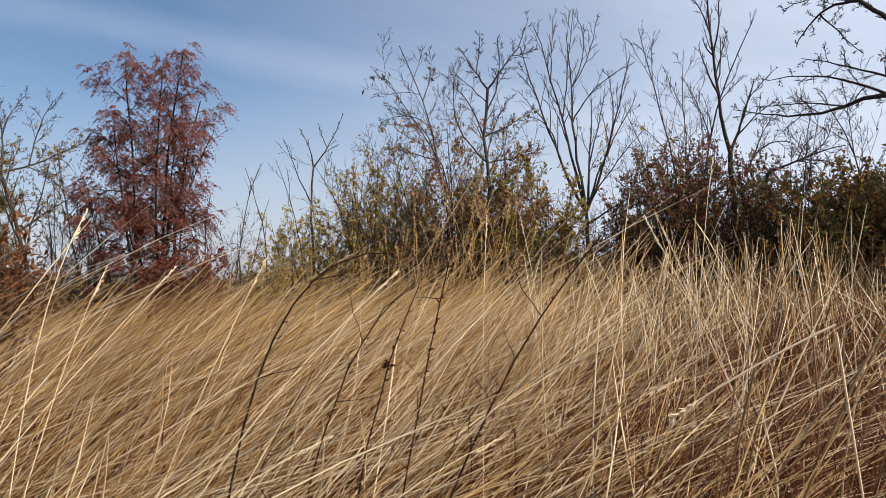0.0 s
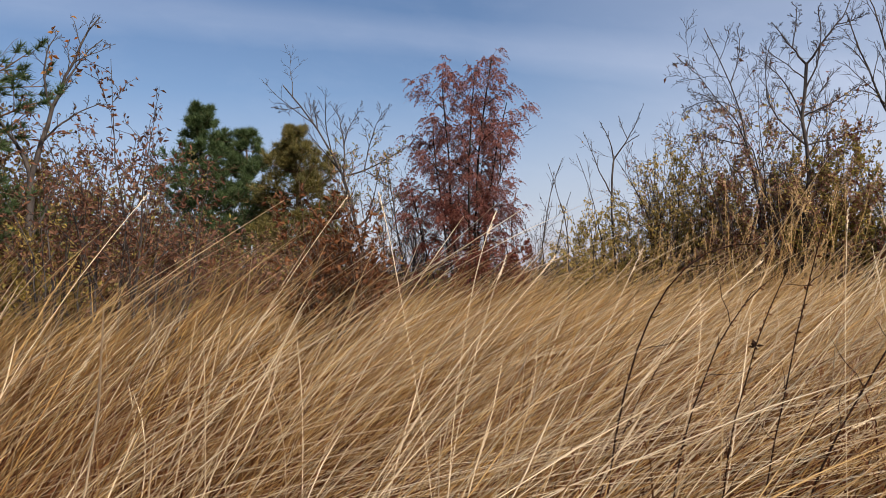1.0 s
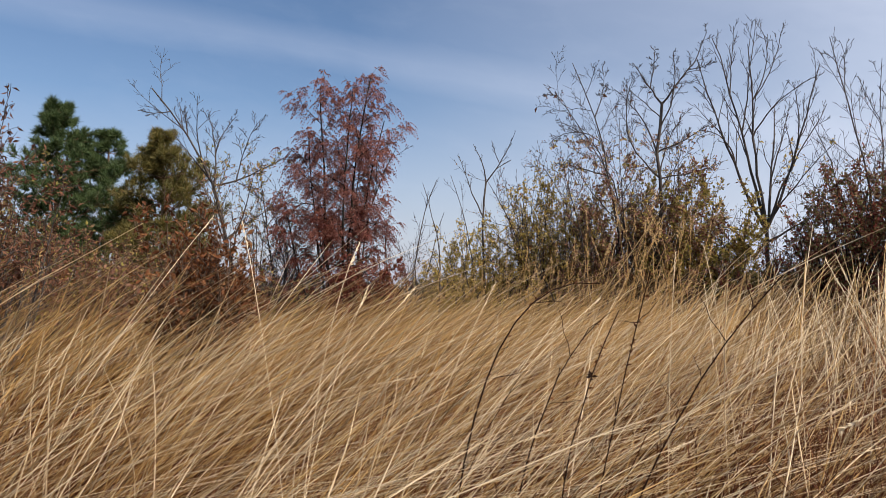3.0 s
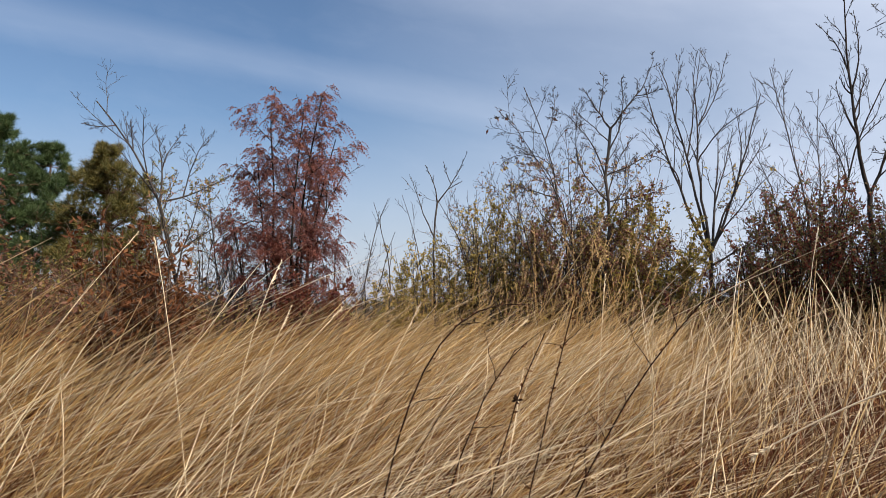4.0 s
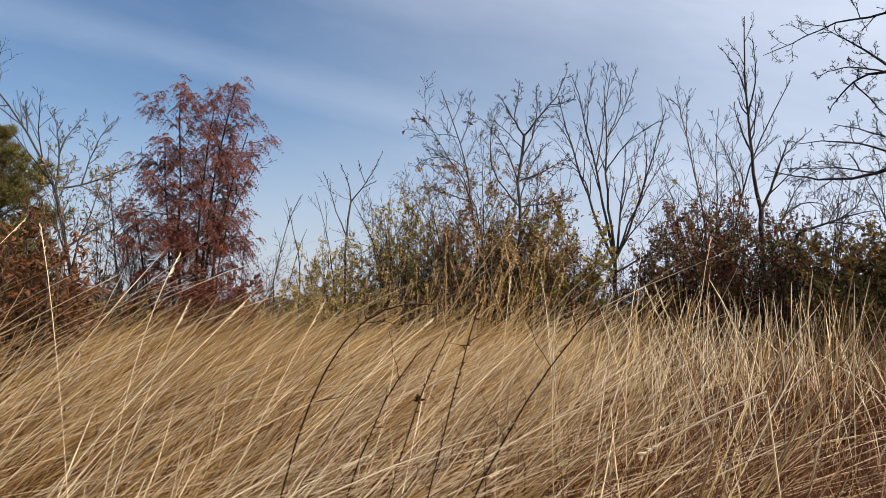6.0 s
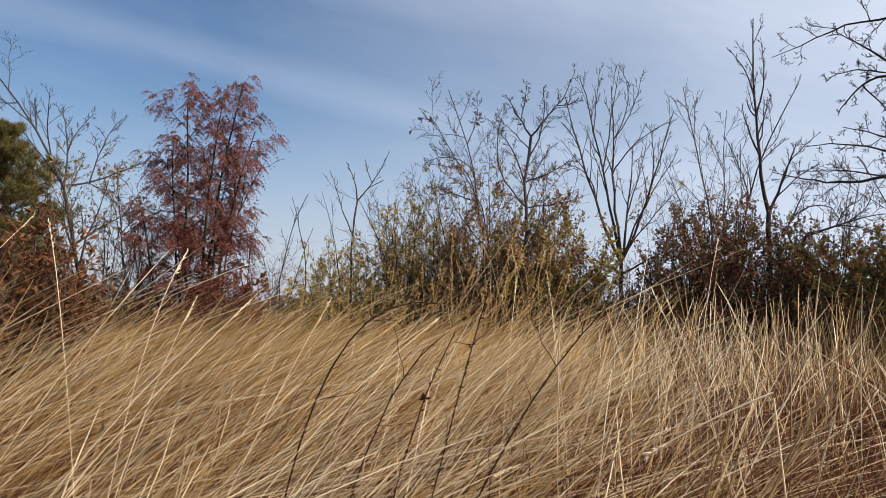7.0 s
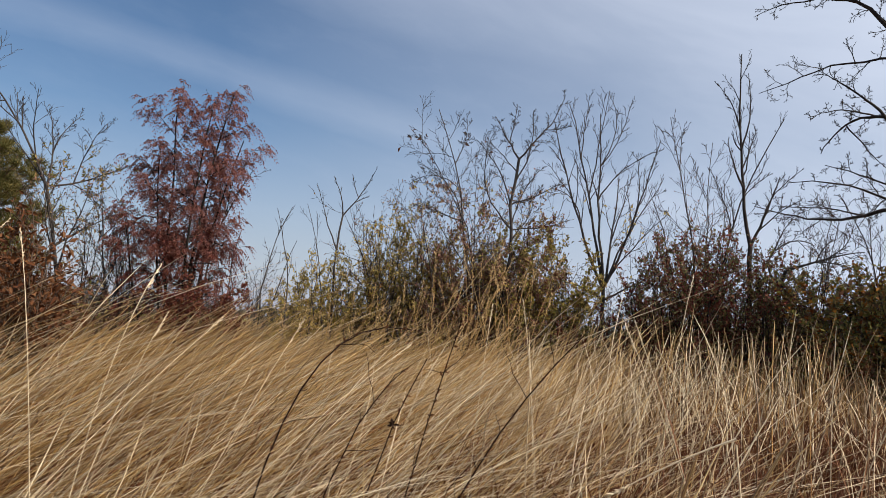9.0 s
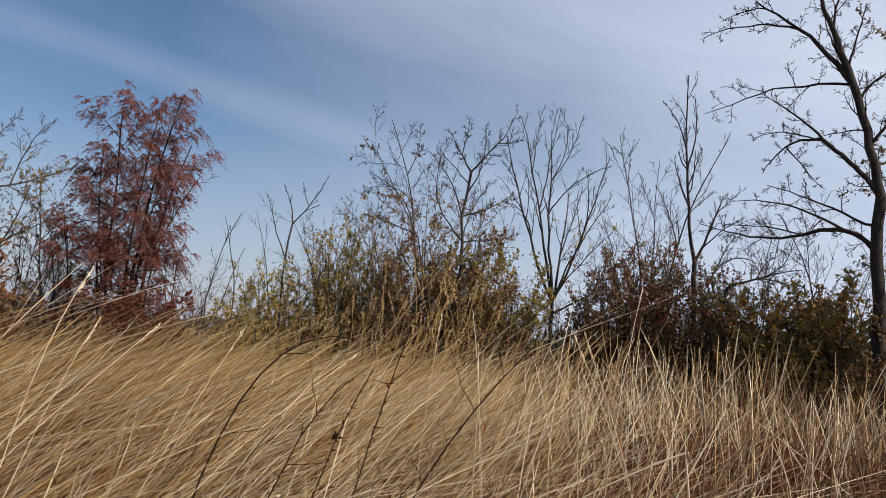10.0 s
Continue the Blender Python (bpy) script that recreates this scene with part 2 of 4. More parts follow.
def sprays(at, to, size, pairs, rng, droop=0.5, leaflet=0.32, width=0.32):
    """Drooping compound leaves: leaflets in pairs along a bent stalk."""
    P, D, S = [], [], []
    n = len(at)
    to = unit(to)
    size = np.broadcast_to(size, (n,))[:, None]
    side = unit(np.cross(to, np.array([0, 0, 1.0]) + 0.4 * rng.normal(size=(n, 3))))
    down = np.array([0, 0, -1.0])
    for k in range(pairs):
        s = 0.25 + 0.75 * k / (pairs - 1)
        p = at + to * size * s + down * size * droop * s * s
        t = unit(to + down * 2 * droop * s)
        for sign in (-1, 1):
            P.append(p)
            D.append(unit(t * 0.6 + side * sign * 0.8 + down * 0.45 + 0.25 * rng.normal(size=(n, 3))))
            S.append(size[:, 0] * leaflet * (1.1 - 0.35 * s) * rng.uniform(0.8, 1.2, n))
    return leaves(np.concatenate(P), np.concatenate(D), np.concatenate(S), width, 0.2, rng)


def needles(at, to, size, count, rng, width=0.05, spread=0.8):
    """Tufts of needles: thin triangles fanning out of each twig tip."""
    n = len(at)
    A, D = np.repeat(at, count, 0), np.repeat(unit(to), count, 0)
    D = unit(D + spread * rng.normal(size=D.shape))
    L = np.repeat(np.broadcast_to(size, (n,)), count)[:, None] * rng.uniform(0.7, 1.15, (n * count, 1))
    A = A + D * L * 0.05
    side = unit(np.cross(D, rng.normal(size=D.shape))) * L * width
    V = np.stack([A - side, A + side, A + D * L], 1).reshape(-1, 3)
    return V, np.arange(n * count * 3).reshape(-1, 3)


# ---------------------------------------------------------------- growth of woody plants
def line_of(rng, p, d, length, n, wig=0.12, up=0.0):
    """A wandering line from p towards d."""
    x, y, z = (float(v) for v in p)
    a, b, c = (float(v) for v in d)
    q = 1.0 / math.sqrt(a * a + b * b + c * c + 1e-12)
    a, b, c = a * q, b * q, c * q
    step, lift = length / n, up / n
    pts = [(x, y, z)]
    for u, v, w in (rng.standard_normal((n, 3)) * wig).tolist():
        a, b, c = a + u, b + v, c + w + lift
        q = 1.0 / math.sqrt(a * a + b * b + c * c + 1e-12)
        a, b, c = a * q, b * q, c * q
        x, y, z = x + a * step, y + b * step, z + c * step
        pts.append((x, y, z))
    return np.array(pts)


def bend(rng, p, lean0, lean1, length, n=8, deep=0.0, wig=0.05):
    """A line that leans lean0 degrees from upright at its foot and lean1 at its tip (to the right positive)."""
    pts, p = [np.array(p, float)], np.array(p, float)
    for i in range(n):
        a = radians(lean0 + (lean1 - lean0) * i / (n - 1))
        d = unit(np.array([math.sin(a), math.sin(radians(deep)), math.cos(a)]) + wig * rng.normal(size=3))
        p = p + d * length / n
        pts.append(p)
    return np.array(pts)


def taper(r0, r1, n):
    return r0 + (r1 - r0) * np.linspace(0, 1, n) ** 0.8


def sprout(rng, pts, rad, levels, bunch, tips, depth=0, fall=0.65):
    """Side branches along a line. levels: (count, first, angle, length, up, wig) for each order."""
    if depth >= len(levels):
        tips.append(pts)
        return
    count, first, angle, length, up, wig = levels[depth]
    total = np.linalg.norm(np.diff(pts, axis=0), axis=1).sum()
    phi = rng.uniform(0, 6.28)
    for k in range(count):
        f = first + (0.98 - first) * (k + rng.uniform(0.1, 0.9)) / count
        x = f * (len(pts) - 1)
        i = min(int(x), len(pts) - 2)
        p0, p1 = pts[i].tolist(), pts[i + 1].tolist()
        t = [v - u for u, v in zip(p0, p1)]
        p = [u + v * (x - i) for u, v in zip(p0, t)]
        q = math.sqrt(t[0] ** 2 + t[1] ** 2 + t[2] ** 2) + 1e-9
        t = [v / q for v in t]
        phi += 2.4 + rng.uniform(-0.5, 0.5)
        u = (t[1] * 0.3 - t[2] * 0.9, t[2] * 0.2 - t[0] * 0.3, t[0] * 0.9 - t[1] * 0.2)
        q = math.sqrt(u[0] ** 2 + u[1] ** 2 + u[2] ** 2) + 1e-9
        u = [v / q for v in u]
        w = (t[1] * u[2] - t[2] * u[1], t[2] * u[0] - t[0] * u[2], t[0] * u[1] - t[1] * u[0])
        a = radians(angle * rng.uniform(0.7, 1.3))
        ct, cu, cw = math.cos(a), math.cos(phi) * math.sin(a), math.sin(phi) * math.sin(a)
        d = [t[k3] * ct + u[k3] * cu + w[k3] * cw for k3 in range(3)]
        L = total * length * ((1.15 - fall * f) if depth == 0 else (1.15 - 0.65 * f)) * rng.uniform(0.6, 1.25)
        r = max(0.0045, min(rad[i] * 0.62, 0.013 * L + 0.004))
        n = 6 if depth == 0 else 5 if depth == 1 else 3
        sub = line_of(rng, p, d, L, n, wig, up)
        rr = taper(r, max(0.0028, r * 0.3), n + 1)
        bunch.append((sub, rr, depth + 1))
        sprout(rng, sub, rr, levels, bunch, tips, depth + 1, fall)


def place(az, dist):
    v = way(az) * dist
    return (v.x, v.y, 0.0), az


def along_lines(lines, count, rng, first=0.15, zmin=0.0, zmax=99.0):
    """Points and directions spread over lines by their length."""
    if not lines:
        return np.zeros((0, 3)), np.zeros((0, 3))
    seg = np.concatenate([np.stack([l[:-1], l[1:]], 1)[int(len(l) * first):] for l in lines])
    seg = seg[(seg[:, 1, 2] > zmin) & (seg[:, 1, 2] < zmax)]
    w = np.linalg.norm(seg[:, 1] - seg[:, 0], axis=1)
    pick = rng.choice(len(seg), count, p=w / w.sum())
    f = rng.uniform(0, 1, (count, 1))
    return seg[pick, 0] * (1 - f) + seg[pick, 1] * f, unit(seg[pick, 1] - seg[pick, 0])


def wood(name, stems, levels, bark, root, rng, extra=(), limb_name="limb", sides=6, single=False, fall=0.65):
    """Trunks and limbs as parts. stems: (points, radii). extra: limbs given by hand as (points, radii, levels).
    single: each stem and its branches as one part. Returns the outermost lines, for leaves."""
    tips = []

    def limb(lines, outer):
        split = 0 if single else 1
        V, F = tubes([b[:2] for b in lines if b[2] <= split], 5)
        fine = [b[:2] for b in lines if b[2] > split]
        if fine:
            V2, F2 = tubes(fine, 3)
            V, F = np.concatenate([V, V2]), np.concatenate([F, F2 + len(V)])
        part(limb_name, mesh_of(limb_name, V, F, smooth=True), bark, root)
        tips.extend(b[0] for b in lines if b[2] >= outer)

    for pts, rad in stems:
        bunch = []
        outer = max(1, len(levels) - 1)
        if levels:
            sprout(rng, pts, rad, levels, bunch, [], 0, fall)
        if single:
            limb([(pts, rad, 0)] + bunch, outer)
            continue
        V, F = tubes([(pts, rad)], sides + 2)
        part(name, mesh_of(name, V, F, smooth=True), bark, root)
        starts = [q for q, b in enumerate(bunch) if b[2] == 1] + [len(bunch)]
        for a, b in zip(starts[:-1], starts[1:]):
            limb(bunch[a:b], outer)
    for pts, rad, lv in extra:
        bunch = [(pts, rad, 0)]
        sprout(rng, pts, rad, lv, bunch, [])
        limb(bunch, max(1, len(lv) - 1))
    return tips


def crown(V, F, mat, root, label=""):
    part("crown", mesh_of("crown", V, F), mat, root, label, "stuff")


# ---------------------------------------------------------------- ground
def make_ground():
    """One sheet, fine near the camera and reaching the horizon."""
    rings = np.concatenate([np.linspace(0, 24, 49), np.geomspace(26, 3000, 26)])
    spokes = 120
    a = np.linspace(0, 2 * np.pi, spokes, endpoint=False)
    r, t = np.meshgrid(rings[1:], a, indexing="ij")
    x, y = r * np.sin(t), r * np.cos(t)
    z = 0.05 * np.sin(x * 0.7 + 1) * np.cos(y * 0.6) * np.clip(r / 6, 0, 1) * (r < 60)
    V = np.concatenate([[[0, 0, 0]], np.stack([x, y, z], 2).reshape(-1, 3)])
    n = len(rings) - 1
    i = np.arange(n - 1)[:, None] * spokes
    j, k = np.arange(spokes)[None], (np.arange(spokes)[None] + 1) % spokes
    Q = np.stack([i + j, i + k, i + spokes + k, i + spokes + j], 2).reshape(-1, 4) + 1
    me = mesh_of("ground", V, Q, smooth=True)
    me2 = bpy.data.meshes.new("hub")
    me2.from_pydata(V[:spokes + 1].tolist(), [], [(0, int(b), int(c)) for b, c in zip(k[0] + 1, j[0] + 1)])
    sheet = bmesh.new()
    sheet.from_mesh(me)
    sheet.from_mesh(me2)
    bmesh.ops.remove_doubles(sheet, verts=sheet.verts[:], dist=1e-5)
    bmesh.ops.recalc_face_normals(sheet, faces=sheet.faces[:])
    sheet.to_mesh(me)
    sheet.free()
    bpy.data.meshes.remove(me2)
    ob = new("ground", me)
    me.materials.append(SOIL)
    tagged(ob, "dry brown soil under the tall grass", "ground", kind="structure")


make_ground()


# ---------------------------------------------------------------- trees and shrubs
def red_tree():
    rng = np.random.default_rng(11)
    at, turn = place(21.4, 15.0)
    root = thing("tree", "slender tree with drooping dark red autumn foliage", "tree", at, turn)
    stems = [(bend(rng, (-0.12, 0, 0), -7, 3, 5.8, 10, 2), taper(0.05, 0.010, 11)),
             (bend(rng, (0.05, 0.1, 0), -1, 9, 5.9, 10, -2), taper(0.05, 0.010, 11)),
             (bend(rng, (0.15, -0.1, 0), 3, 11, 5.1, 9, 3), taper(0.045, 0.010, 10)),
             (bend(rng, (-0.22, 0.1, 0), -10, -2, 4.9, 9, 5), taper(0.04, 0.009, 10)),
             (bend(rng, (-0.05, 0.2, 0), -2, 4, 5.6, 9, -5), taper(0.045, 0.010, 10)),
             (bend(rng, (0.1, 0.25, 0), 2, 8, 4.6, 9, 4), taper(0.035, 0.008, 10)),
             (bend(rng, (-0.35, 0.0, 0), -20, -10, 3.3, 8, 3), taper(0.028, 0.007, 9))]
    tips = wood("stem", stems, [(17, 0.25, 60, 0.15, 0.15, 0.12), (6, 0.1, 46, 0.6, 0.0, 0.14)], BARK_DARK, root, rng, fall=0.35)
    for mat, n, zmin, zmax in ((L_RED, 4100, 2.5, 9.0), (L_CRIMSON, 1300, 0.8, 3.2)):
        p, d = along_lines(tips, n, rng, 0.0, zmin, zmax)
        V, F = sprays(p, d + 0.4 * rng.normal(size=d.shape), rng.uniform(0.14, 0.28, len(p)), 6, rng, 0.8, 0.27, 0.34)
        crown(V, F, mat, root)


def shrub(name, label, az, dist, half, height, stems, leaf_mat, count, size, bark=BARK_BROWN, seed=1, deep=0.7, width=0.55,
          mats=(), bare=0.0, spread=18, twigs=(5, 3), zmin=0.1, category="shrub", peak=0.0):
    """A many-stemmed shrub with a rounded, ragged top. half: half its width; mats: more leaf materials as (material, share)."""
    rng = np.random.default_rng(seed)
    at, turn = place(az, dist)
    root = thing(name, label, category, at, turn)
    lines = []
    for k in range(stems):
        u = rng.uniform(-1, 1)
        h = height * (1 - 0.55 * abs(u - peak) ** 2.2) * rng.uniform(0.62, 1.05)
        x = u * half * 0.75
        pts = bend(rng, (x, rng.uniform(-deep, deep), -0.03), u * spread * 0.5 + rng.normal() * 5, u * spread + rng.normal() * 9,
                   max(0.5, h), 7, rng.normal() * 7, 0.07)
        lines.append((pts, taper(rng.uniform(0.010, 0.022) * max(0.6, height / 3), 0.003, 8)))
    tips = wood("stem", lines, [(twigs[0], 0.25, 38, 0.34, 0.25, 0.13), (twigs[1], 0.2, 38, 0.5, 0.1, 0.15)], bark, root, rng, limb_name="stem", sides=3, single=True)
    for mat, share in ((leaf_mat, 1.0), *mats):
        n = int(count * share * 1.9)
        if not n:
            continue
        p, d = along_lines(tips, n, rng, 0.0, zmin, height * (1 - bare))
        d = d + 0.9 * rng.normal(size=d.shape) + np.array([0, 0, -0.35])
        V, F = leaves(p + 0.02 * rng.normal(size=p.shape), d, rng.uniform(0.5, 1.05, n) * size, width, 0.3, rng)
        crown(V, F, mat, root)
    return root


def pine(label, az, dist, height, half, mat, seed, low=0.15, tuft=0.22, whorls=11, count=14, lean=0.0):
    rng = np.random.default_rng(seed)
    at, turn = place(az, dist)
    root = thing("pine_tree", label, "tree", at, turn)
    trunk = bend(rng, (0, 0, -0.05), lean, lean * 0.5, height, 12, 0, 0.015)
    rad = taper(0.02 * height, 0.02, 13)
    V, F = tubes([(trunk, rad)], 9)
    part("trunk", mesh_of("trunk", V, F, smooth=True), BARK_PINE, root)
    P, D = [], []
    for k in range(whorls):
        f = low + (0.97 - low) * k / (whorls - 1)
        z = f * 12
        i = min(int(z), 11)
        p = trunk[i] + (trunk[i + 1] - trunk[i]) * (z - i)
        reach = half * (1.0 - ((f - low) / (1 - low)) ** 1.6) * 0.95 + 0.25
        for q in range(rng.integers(7, 10)):
            a = rng.uniform(0, 6.28)
            L = reach * rng.uniform(0.5, 1.3)
            d = np.array([math.cos(a), math.sin(a), rng.uniform(-0.05, 0.45)])
            limb = line_of(rng, p, d, L, 6, 0.10, 0.35)
            lr = taper(0.012 * L + 0.008, 0.006, 7)
            bunch = []
            sprout(rng, limb, lr, [(10, 0.2, 45, 0.34, 0.5, 0.12)], bunch, [])
            V, F = tubes([(limb, lr)] + [b[:2] for b in bunch], 4)
            part("limb", mesh_of("limb", V, F, smooth=True), BARK_PINE, root)
            for line in [limb] + [b[0] for b in bunch]:
                for pt, nx in ((line[-3], line[-2]), (line[-2], line[-1]), (line[-1], line[-1] + (line[-1] - line[-2]))):
                    P.append(pt)
                    D.append(unit(nx - pt) + np.array([0, 0, 0.35]))
    V, F = needles(np.array(P), np.array(D), tuft, count, rng, 0.045, 0.65)
    crown(V, F, mat, root, "dense tufts of green needles")


def crooked_tree(name, label, az, dist, limbs, bark, seed, levels, leaf=None, wig=0.06, category="tree", deep=9.0):
    """A bare tree limb by limb. limbs: (parent, fraction along it, lean at the start, lean at the tip, length, radius);
    parent -1 stands on the ground, and its fraction is the foot's place sideways."""
    rng = np.random.default_rng(seed)
    at, turn = place(az, dist)
    root = thing(name, label, category, at, turn)
    forked = {p for p, f, *_ in limbs if p >= 0 and f > 0.95}
    lines = []
    for k, (p, f, a, b, length, r) in enumerate(limbs):
        if p < 0:
            start = (f, rng.uniform(-0.2, 0.2), -0.05)
        else:
            i = int(round(f * 10))
            start, r = lines[p][0][i], min(r, lines[p][1][i] * 0.9)
        pts = bend(rng, start, a, b, length, 10, 0 if p < 0 else rng.normal() * deep, wig)
        lines.append((pts, taper(r, r * 0.72 if k in forked else max(0.005, r * 0.22), 11)))
    grown = []
    for (p, f, a, b, length, r), line in zip(limbs, lines):
        if p < 0:
            grown += wood("stem", [line], list(levels) if length > 3.8 else [], bark, root, rng)
    grown += wood("stem", [], [], bark, root, rng, [(pts, rad, list(levels)) for (p, *_), (pts, rad) in zip(limbs, lines) if p >= 0])
    for mat, n, size, zmin, zmax in leaf or ():
        p, d = along_lines(grown, n, rng, 0.0, zmin, zmax)
        V, F = leaves(p, d + 0.8 * rng.normal(size=d.shape) + np.array([0, 0, -0.6]), rng.uniform(0.6, 1.3, n) * size, 0.5, 0.3, rng)
        crown(V, F, mat, root)


def dead_fan_tree():
    """A dead tree whose stems fan out from one short trunk."""
    crooked_tree("bare_tree", "leafless dead tree with many stems fanning upward", -10.9, 16.0,
       [(-1, 0.1, -0, 0, 2.62, 0.060), (0, 1, -24, -10, 3.92, 0.042), (0, 1, -10, -15, 4.22, 0.042), (0, 1, -7, 0, 3.89, 0.042),
        (0, 1, 11, 3, 2.79, 0.036), (0, 1, 20, 16, 3.48, 0.036), (0, 1, 20, 31, 2.96, 0.030), (1, 0.4, -5, -81, 1.07, 0.021),
        (1, 0.6, -12, -43, 1.09, 0.024), (2, 0.7, 6, 3, 1.51, 0.018), (2, 0.5, 9, 5, 2.35, 0.021), (3, 0.5, 25, 71, 1.81, 0.027),
        (3, 0.7, 34, 13, 1.60, 0.027), (3, 0.7, 29, -22, 1.78, 0.021), (4, 0.4, 17, 12, 1.71, 0.021), (0, 0.9, 58, 61, 1.38, 0.030),
        (0, 0.9, -54, -82, 1.07, 0.030), (5, 0.5, 8, -15, 1.39, 0.018), (0, 1, 29, 46, 2.18, 0.024)],
        BARK_GREY, 21, ((7, 0.3, 30, 0.26, 0.45, 0.09), (4, 0.3, 32, 0.45, 0.3, 0.12), (2, 0.3, 30, 0.5, 0.3, 0.12)), [(L_YELLOW, 46, 0.10, 2.4, 4.4)])


def tall_bare_tree():
    crooked_tree("bare_tree", "tall leafless tree with slim forked stems above dark shrubs", -21.7, 15.6,
       [(-1, 0.02, -0, 0, 3.61, 0.068), (0, 1, -10, 4, 4.01, 0.046), (0, 1, 21, 18, 1.56, 0.037), (-1, -0.47, -8, 25, 6.49, 0.037),
        (1, 0.5, 16, -8, 1.64, 0.025), (1, 0.6, -14, -37, 1.19, 0.022), (1, 0.3, -25, -12, 1.09, 0.028), (1, 0.5, -48, -1, 0.45, 0.019),
        (3, 0.7, 27, 54, 0.87, 0.022), (1, 0.4, 17, 15, 0.96, 0.019), (2, 0.4, 14, 58, 1.30, 0.019), (2, 0.2, 37, 64, 1.09, 0.019),
        (3, 0.6, -8, -26, 1.45, 0.019)],
        BARK_DARK, 31, ((7, 0.35, 28, 0.22, 0.5, 0.11), (5, 0.25, 32, 0.42, 0.4, 0.13), (2, 0.3, 30, 0.5, 0.3, 0.14)))
    crooked_tree("bare_tree", "thin leafless saplings rising out of the shrubs", -17.0, 15.4,
       [(-1, 0.29, 4, -14, 6.28, 0.030), (-1, 0.68, -5, 2, 5.74, 0.024), (-1, -0.03, 8, -22, 4.89, 0.024), (0, 0.9, -7, -78, 0.47, 0.013),
        (1, 0.8, -26, -20, 0.89, 0.013), (-1, 0.91, -7, 3, 5.08, 0.018), (0, 0.8, -3, 6, 1.02, 0.013)],
        BARK_GREY, 32, ((8, 0.4, 34, 0.20, 0.4, 0.10), (5, 0.25, 34, 0.5, 0.3, 0.12), (2, 0.3, 30, 0.5, 0.3, 0.12)))
    crooked_tree("bare_tree", "low spreading leafless tree with crooked branches", -26.4, 15.2,
       [(-1, -0.59, -2, 9, 3.09, 0.048), (0, 1, 66, 81, 1.40, 0.039), (0, 0.9, -48, 118, 1.67, 0.030), (1, 0.4, 20, 46, 0.55, 0.024),
        (1, 0.4, 91, 122, 0.78, 0.024), (-1, 1.24, 8, -31, 4.70, 0.030), (5, 0.7, -3, -9, 1.12, 0.024), (1, 0.5, 65, 5, 0.92, 0.021),
        (2, 0.5, 18, 37, 0.81, 0.018), (-1, 0.01, -4, 9, 4.20, 0.024)],
        BARK_GREY, 33, ((9, 0.25, 46, 0.34, 0.45, 0.15), (6, 0.2, 40, 0.5, 0.3, 0.16), (3, 0.3, 36, 0.5, 0.2, 0.16)))


def big_dead_tree():
    """The large dead tree: a dark trunk, forked high up, with long limbs reaching sideways."""
    crooked_tree("bare_tree", "large dead tree with dark trunk and long crooked limbs", -35.6, 12.0,
       [(-1, -0.14, 1, -3, 4.17, 0.115), (0, 1, -11, -13, 2.71, 0.100), (1, 0.7, -33, -51, 2.19, 0.055), (1, 1, -15, -15, 1.90, 0.055),
        (1, 0.7, -75, -102, 2.40, 0.025), (0, 1, -30, -47, 1.23, 0.043), (5, 1, -83, -156, 1.12, 0.030), (0, 0.9, -58, -65, 1.70, 0.025),
        (0, 0.8, -32, -107, 1.18, 0.043), (8, 1, -96, -65, 1.66, 0.035), (8, 0.5, -55, -91, 1.77, 0.025), (5, 1, -43, -48, 1.38, 0.025),
        (2, 0.6, -68, -102, 1.64, 0.022), (1, 0.8, 14, 17, 1.05, 0.025), (1, 0.8, -32, -5, 1.33, 0.022), (1, 0.3, 37, 26, 0.95, 0.035),
        (1, 0.6, 22, 72, 0.84, 0.030), (6, 0.1, -66, -112, 0.98, 0.015), (3, 0.1, 8, 25, 1.31, 0.025), (2, 0.9, -79, -119, 0.73, 0.020),
        (9, 0, -75, -88, 1.36, 0.015), (6, 0.5, 150, 141, 0.91, 0.015), (1, 0.4, -72, -109, 0.73, 0.015)],
        BARK_DARK, 41, ((9, 0.15, 52, 0.25, 0.35, 0.20), (6, 0.2, 46, 0.45, 0.25, 0.22), (3, 0.3, 44, 0.5, 0.15, 0.22)), wig=0.09)


def central_tree():
    crooked_tree("tree", "half-bare tree with dry purplish leaves and twiggy top", -1.8, 15.0,
       [(-1, 0.4, -1, 2, 5.29, 0.043), (-1, -0.38, 5, -18, 6.35, 0.035), (0, 1, -31, -31, 1.06, 0.025), (0, 1, 39, 23, 1.78, 0.025),
        (2, 0.4, 8, 6, 0.89, 0.015), (3, 0.5, 93, 64, 0.58, 0.015), (0, 0.8, -11, -44, 1.68, 0.022), (0, 0.8, 64, 56, 1.28, 0.022),
        (0, 0.7, 79, 68, 1.23, 0.020), (0, 0.9, 30, -8, 1.62, 0.020), (-1, -0.08, 13, -40, 6.20, 0.025), (1, 0.8, 32, -9, 1.27, 0.020),
        (1, 0.7, -38, -135, 1.30, 0.020), (10, 0.9, -13, -100, 0.59, 0.015), (1, 0.6, -7, -74, 1.64, 0.018), (0, 0.7, -49, 24, 2.43, 0.020),
        (0, 0.7, 7, 37, 1.57, 0.018), (1, 0.6, -79, -77, 1.12, 0.015)],
        BARK_GREY, 51, ((10, 0.25, 46, 0.26, 0.4, 0.16), (7, 0.2, 42, 0.48, 0.3, 0.18), (3, 0.3, 38, 0.5, 0.2, 0.17)),
        [(L_PURPLE, 1900, 0.06, 1.0, 4.5), (L_YELLOW, 120, 0.09, 2.2, 4.6), (L_BROWN, 26, 0.11, 4.4, 6.0)], wig=0.08)


red_tree()
central_tree()
dead_fan_tree()
tall_bare_tree()
big_dead_tree()

